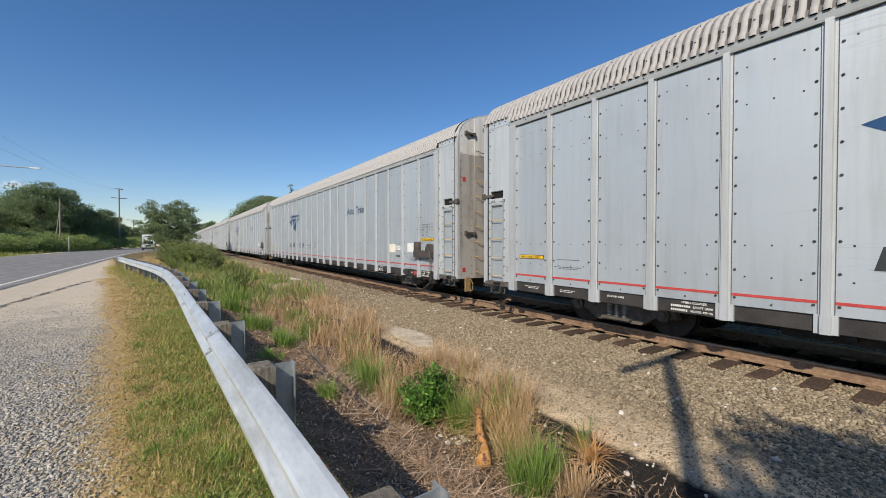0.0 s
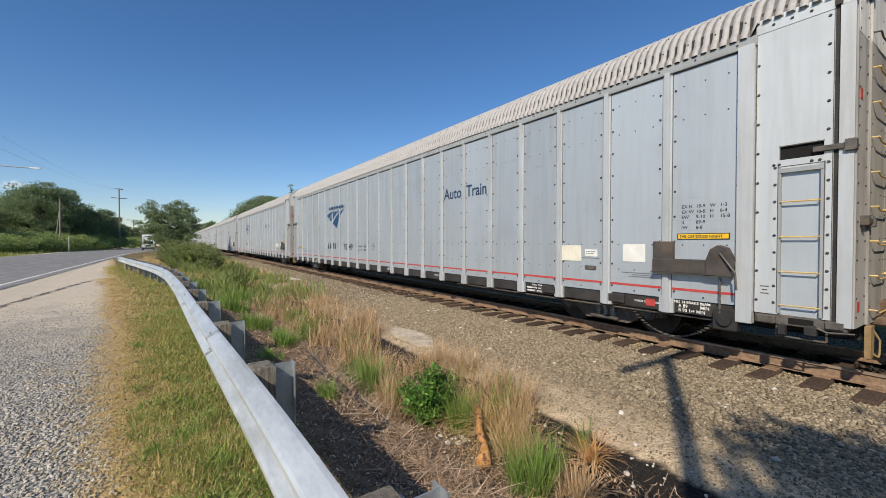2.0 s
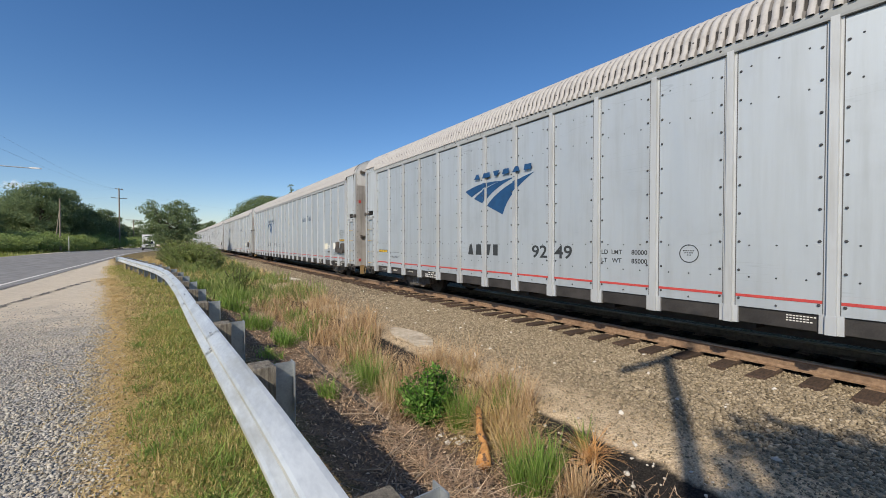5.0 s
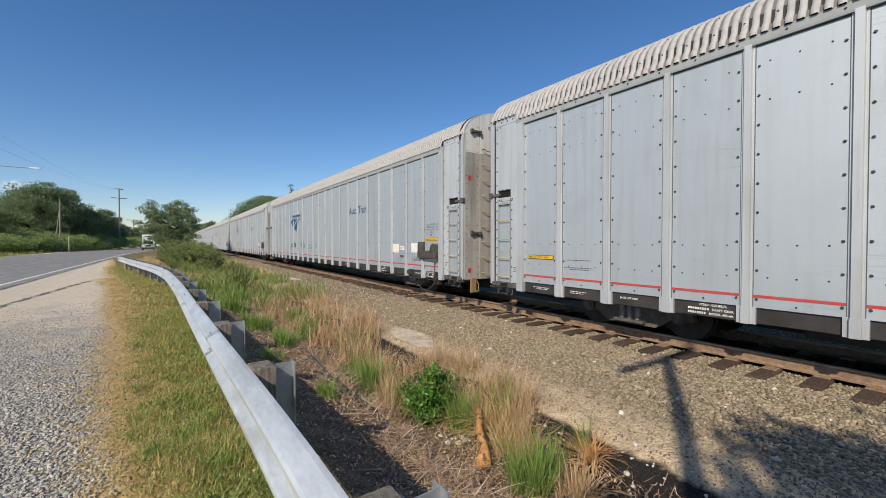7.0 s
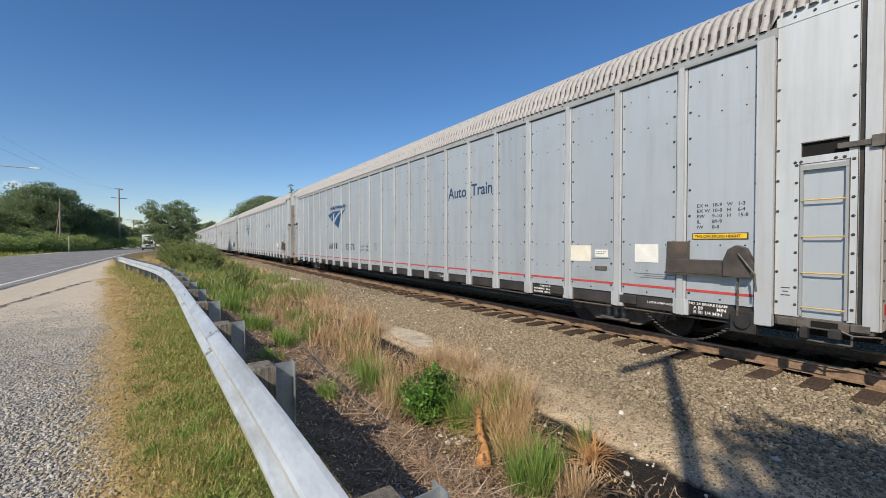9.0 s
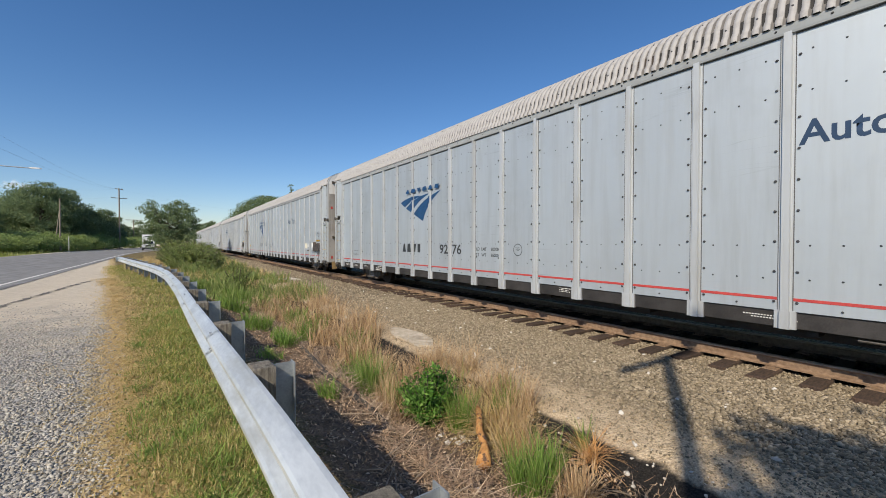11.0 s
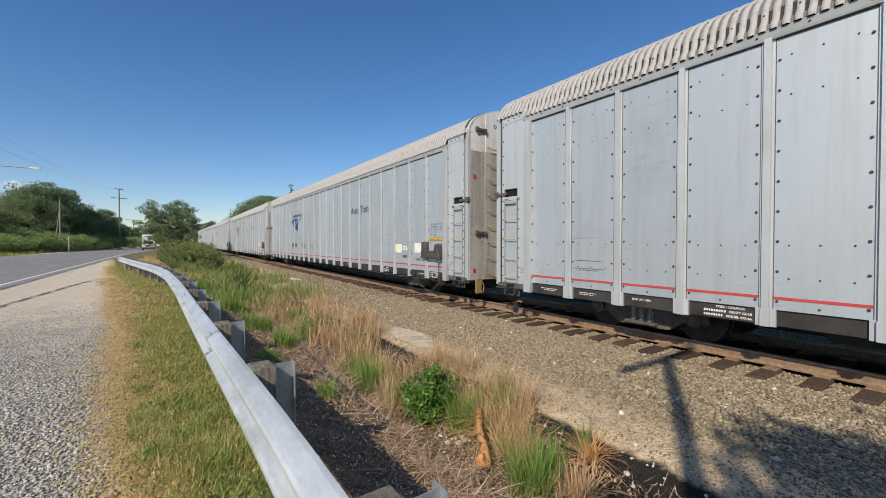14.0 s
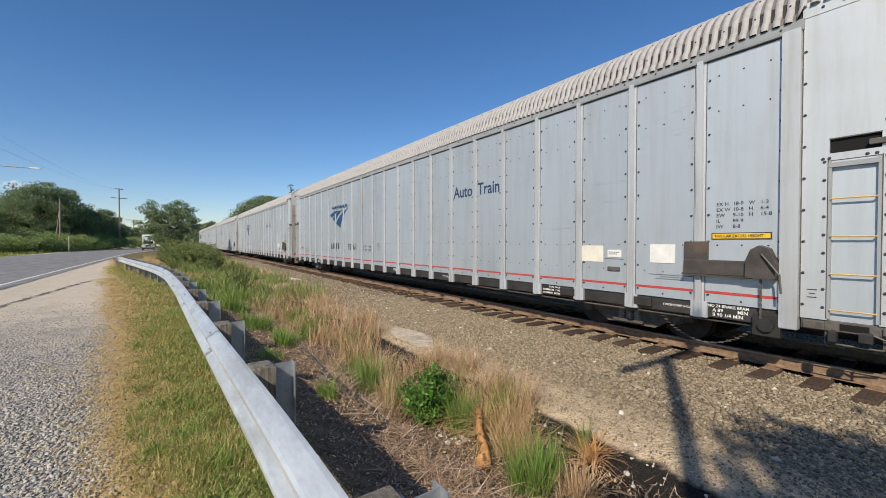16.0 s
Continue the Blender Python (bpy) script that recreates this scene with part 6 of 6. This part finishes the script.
part("box_body", Shape().box(-1.0, 1.0, 1.6, 6.5, 0.7, 3.15, 0.05), plain("truck_white", (0.8, 0.8, 0.8), 0.35), van)
cab = part("cab", Shape().extrude_x([(0.0, 0.5), (0.0, 1.25), (0.5, 1.9), (0.9, 2.2), (1.58, 2.25), (1.58, 0.5)], -0.95, 0.95), plain("cab_white", (0.8, 0.8, 0.8), 0.3), van)
gl = plain("dark_window", (0.02, 0.025, 0.03), 0.1)
part("windscreen", Shape().add([(-0.8, -0.01, 1.3), (0.8, -0.01, 1.3), (0.75, 0.47, 1.9), (-0.75, 0.47, 1.9), (-0.8, 0.03, 1.28), (0.8, 0.03, 1.28), (0.75, 0.5, 1.87), (-0.75, 0.5, 1.87)],
                               [(0, 1, 2, 3), (4, 7, 6, 5), (3, 2, 6, 7), (0, 4, 5, 1)]), gl, cab)
part("bumper", Shape().box(-0.95, 0.95, -0.12, 0.02, 0.35, 0.6, 0.03), BLACK, cab)
part("grille", Shape().box(-0.45, 0.45, -0.03, 0.0, 0.75, 1.1, 0.01), BLACK, cab)
for sx in (-0.7, 0.7):
    part("headlight", Shape().box(sx - 0.16, sx + 0.16, -0.03, 0.0, 0.8, 1.0, 0.01), plain("lens_grey", (0.6, 0.6, 0.6), 0.15), cab)
    for yy in (0.8, 5.2):
        part("wheel", Shape().tube((sx * 1.25 - 0.12, yy, 0.42), (sx * 1.25 + 0.12, yy, 0.42), 0.42, n=18), BLACK, van)
part("roof_vent", Shape().box(-0.5, 0.5, 1.55, 1.6, 2.65, 2.85, 0.01), BLACK, van)

# ---- small things in the ditch ----
log = Shape()
a, b = Vector((2.46, 2.92, -0.40)), Vector((3.02, 3.72, -0.22))
knots = [a.lerp(b, u) + Vector((0.03 * math.sin(u * 9), 0.02 * math.cos(u * 7), 0.03 * math.sin(u * 4))) for u in np.linspace(0, 1, 9)]
rad = [0.072, 0.062, 0.036, 0.040, 0.034, 0.040, 0.031, 0.036, 0.022]
ring_pts, ring_faces = [], []
for i, (q, r) in enumerate(zip(knots, rad)):
    turn = (knots[min(i + 1, 8)] - knots[max(i - 1, 0)]).to_track_quat("Z", "Y")
    for k in range(10):
        a = k * math.tau / 10
        rr = r * (1 + 0.16 * math.sin(3 * a + i * 2.1) + 0.08 * math.sin(5 * a - i))
        ring_pts.append(q + turn @ Vector((rr * math.cos(a), rr * math.sin(a), 0)))
for i in range(8):
    ring_faces += [(i * 10 + k, i * 10 + (k + 1) % 10, i * 10 + 10 + (k + 1) % 10, i * 10 + 10 + k) for k in range(10)]
log.add(ring_pts, ring_faces + [tuple(range(10))[::-1], tuple(range(80, 90))])
tagged(new("broken_branch", log.mesh("broken_branch", surface("orange_wood", (0.36, 0.15, 0.045), (0.62, 0.33, 0.11), 11, 0.8, stain=(0.10, 0.055, 0.035), stain_at=(0.50, 0.60), stain_scale=14, bumps=0.8, dist=0.01, stretch=(1, 1, 1)), True)),
       "stripped orange-brown broken branch lying in the ditch", "branch")


def lump(name, x, y, r, mat, label, category, flat=0.6, seed=1):
    p, f = stones(np.array([x]), np.array([y]), np.array([float(height(x, y)) + r * flat * 0.5]), np.array([r]))
    return tagged(new(name, raw_mesh(name, p, f, mat)), label, category)


lump("pale_rock", 2.62, 3.55, 0.05, PALE, "pale lump of limestone in the ditch", "rock")
lump("pale_rock", 2.72, 3.62, 0.055, PALE, "pale lump of limestone in the ditch", "rock")
for i in range(9):
    lump("pale_rock", 2.60 + 0.13 * math.sin(i * 2.7), 3.72 + 0.16 * math.cos(i * 1.9), 0.014 + 0.011 * (i % 3), PALE, "pale lump of limestone under a weed bush", "rock")
lump("pale_rock", 2.55, 3.8, 0.05, PALE, "small pale rock in the ditch", "rock")
lump("litter_scrap", 2.25, 2.78, 0.04, WHITE, "crumpled white litter scrap", "litter")
lump("litter_scrap", 2.0, 8.6, 0.05, WHITE, "crumpled white litter scrap", "litter")
lump("litter_scrap", 3.0, 15.3, 0.12, WHITE, "crumpled white plastic litter", "litter")
lump("brown_rubble", 3.1, 16.0, 0.28, LITTER, "heap of brown rubble at the ballast edge", "rubble")
slab = Shape().box(-0.5, 0.5, -0.45, 0.45, -0.06, 0.05, 0.02)
s1 = tagged(new("concrete_slab", slab.mesh("concrete_slab", surface("bleached_concrete", (0.42, 0.37, 0.30), (0.60, 0.54, 0.45), 6, 0.9, stain=(0.33, 0.28, 0.2)))), "bleached flat concrete slab in the ballast", "slab")
s1.matrix_basis = pose(4.9, 21.5, -0.17, 3, 2, 20)
ledge = Shape().extrude_z([(-0.22, -0.75), (0.05, -0.9), (0.24, -0.55), (0.30, 0.0), (0.18, 0.5), (0.02, 0.85), (-0.16, 0.7), (-0.28, 0.2), (-0.2, -0.2)], -0.12, 0.02)
lg = tagged(new("concrete_ledge", ledge.mesh("concrete_ledge", surface("sandy_concrete", (0.36, 0.30, 0.22), (0.58, 0.50, 0.39), 7, 0.95, stain=(0.28, 0.23, 0.17), bumps=0.8, dist=0.02))), "crumbling sandy concrete ledge at the ballast edge", "ledge")
lg.matrix_basis = pose(4.05, 7.2, -0.19, 1, -2, -4)
# a dark tube along the ditch, added for the shadow line under the cut bank
bank_shadow_pts = [(1.95, 3.0), (1.85, 4.4), (1.80, 5.4), (1.9, 7.0), (2.0, 9.0), (2.05, 12.0), (2.1, 15.5)]
ob = Shape().pipe([(x, y, float(height(x, y)) + 0.012) for x, y in bank_shadow_pts], 0.045, 10)
tagged(new("bank_shadow_line", ob.mesh("bank_shadow_line", surface("painted_bank_shadow", (0.03, 0.026, 0.022), (0.09, 0.075, 0.06), 6, 0.8, stain=(0.2, 0.15, 0.1)))), "dark half-buried tube standing in for the cut bank's shadow", "pipe")

# a small far cloud; its material glows faintly in place of scattered sunlight
cx_, cy_, cz_ = at_px(32, 333, 1600)
n = 34
spread = rng.normal(0, 1, n)
cp, cf = stones(cx_ + 34 * spread, cy_ + rng.normal(0, 40, n), cz_ + 11 * rng.random(n) * np.exp(-spread ** 2), rng.uniform(5, 11, n) * (0.35 + np.exp(-spread ** 2)))
cm, ct, cb = nodes_of("glowing_thin_cloud")
cb.inputs["Base Color"].default_value, cb.inputs["Roughness"].default_value, cb.inputs["Alpha"].default_value = (0.8, 0.8, 0.8, 1), 1.0, 0.09
# added glow keeps the cloud from turning greyer than the sky
cb.inputs["Emission Color"].default_value, cb.inputs["Emission Strength"].default_value = (0.55, 0.66, 0.80, 1), 0.55
tagged(new("cloud", raw_mesh("cloud", cp, cf, cm, True)), "small faint white cloud low over the trees", "cloud", kind="structure")



motions()
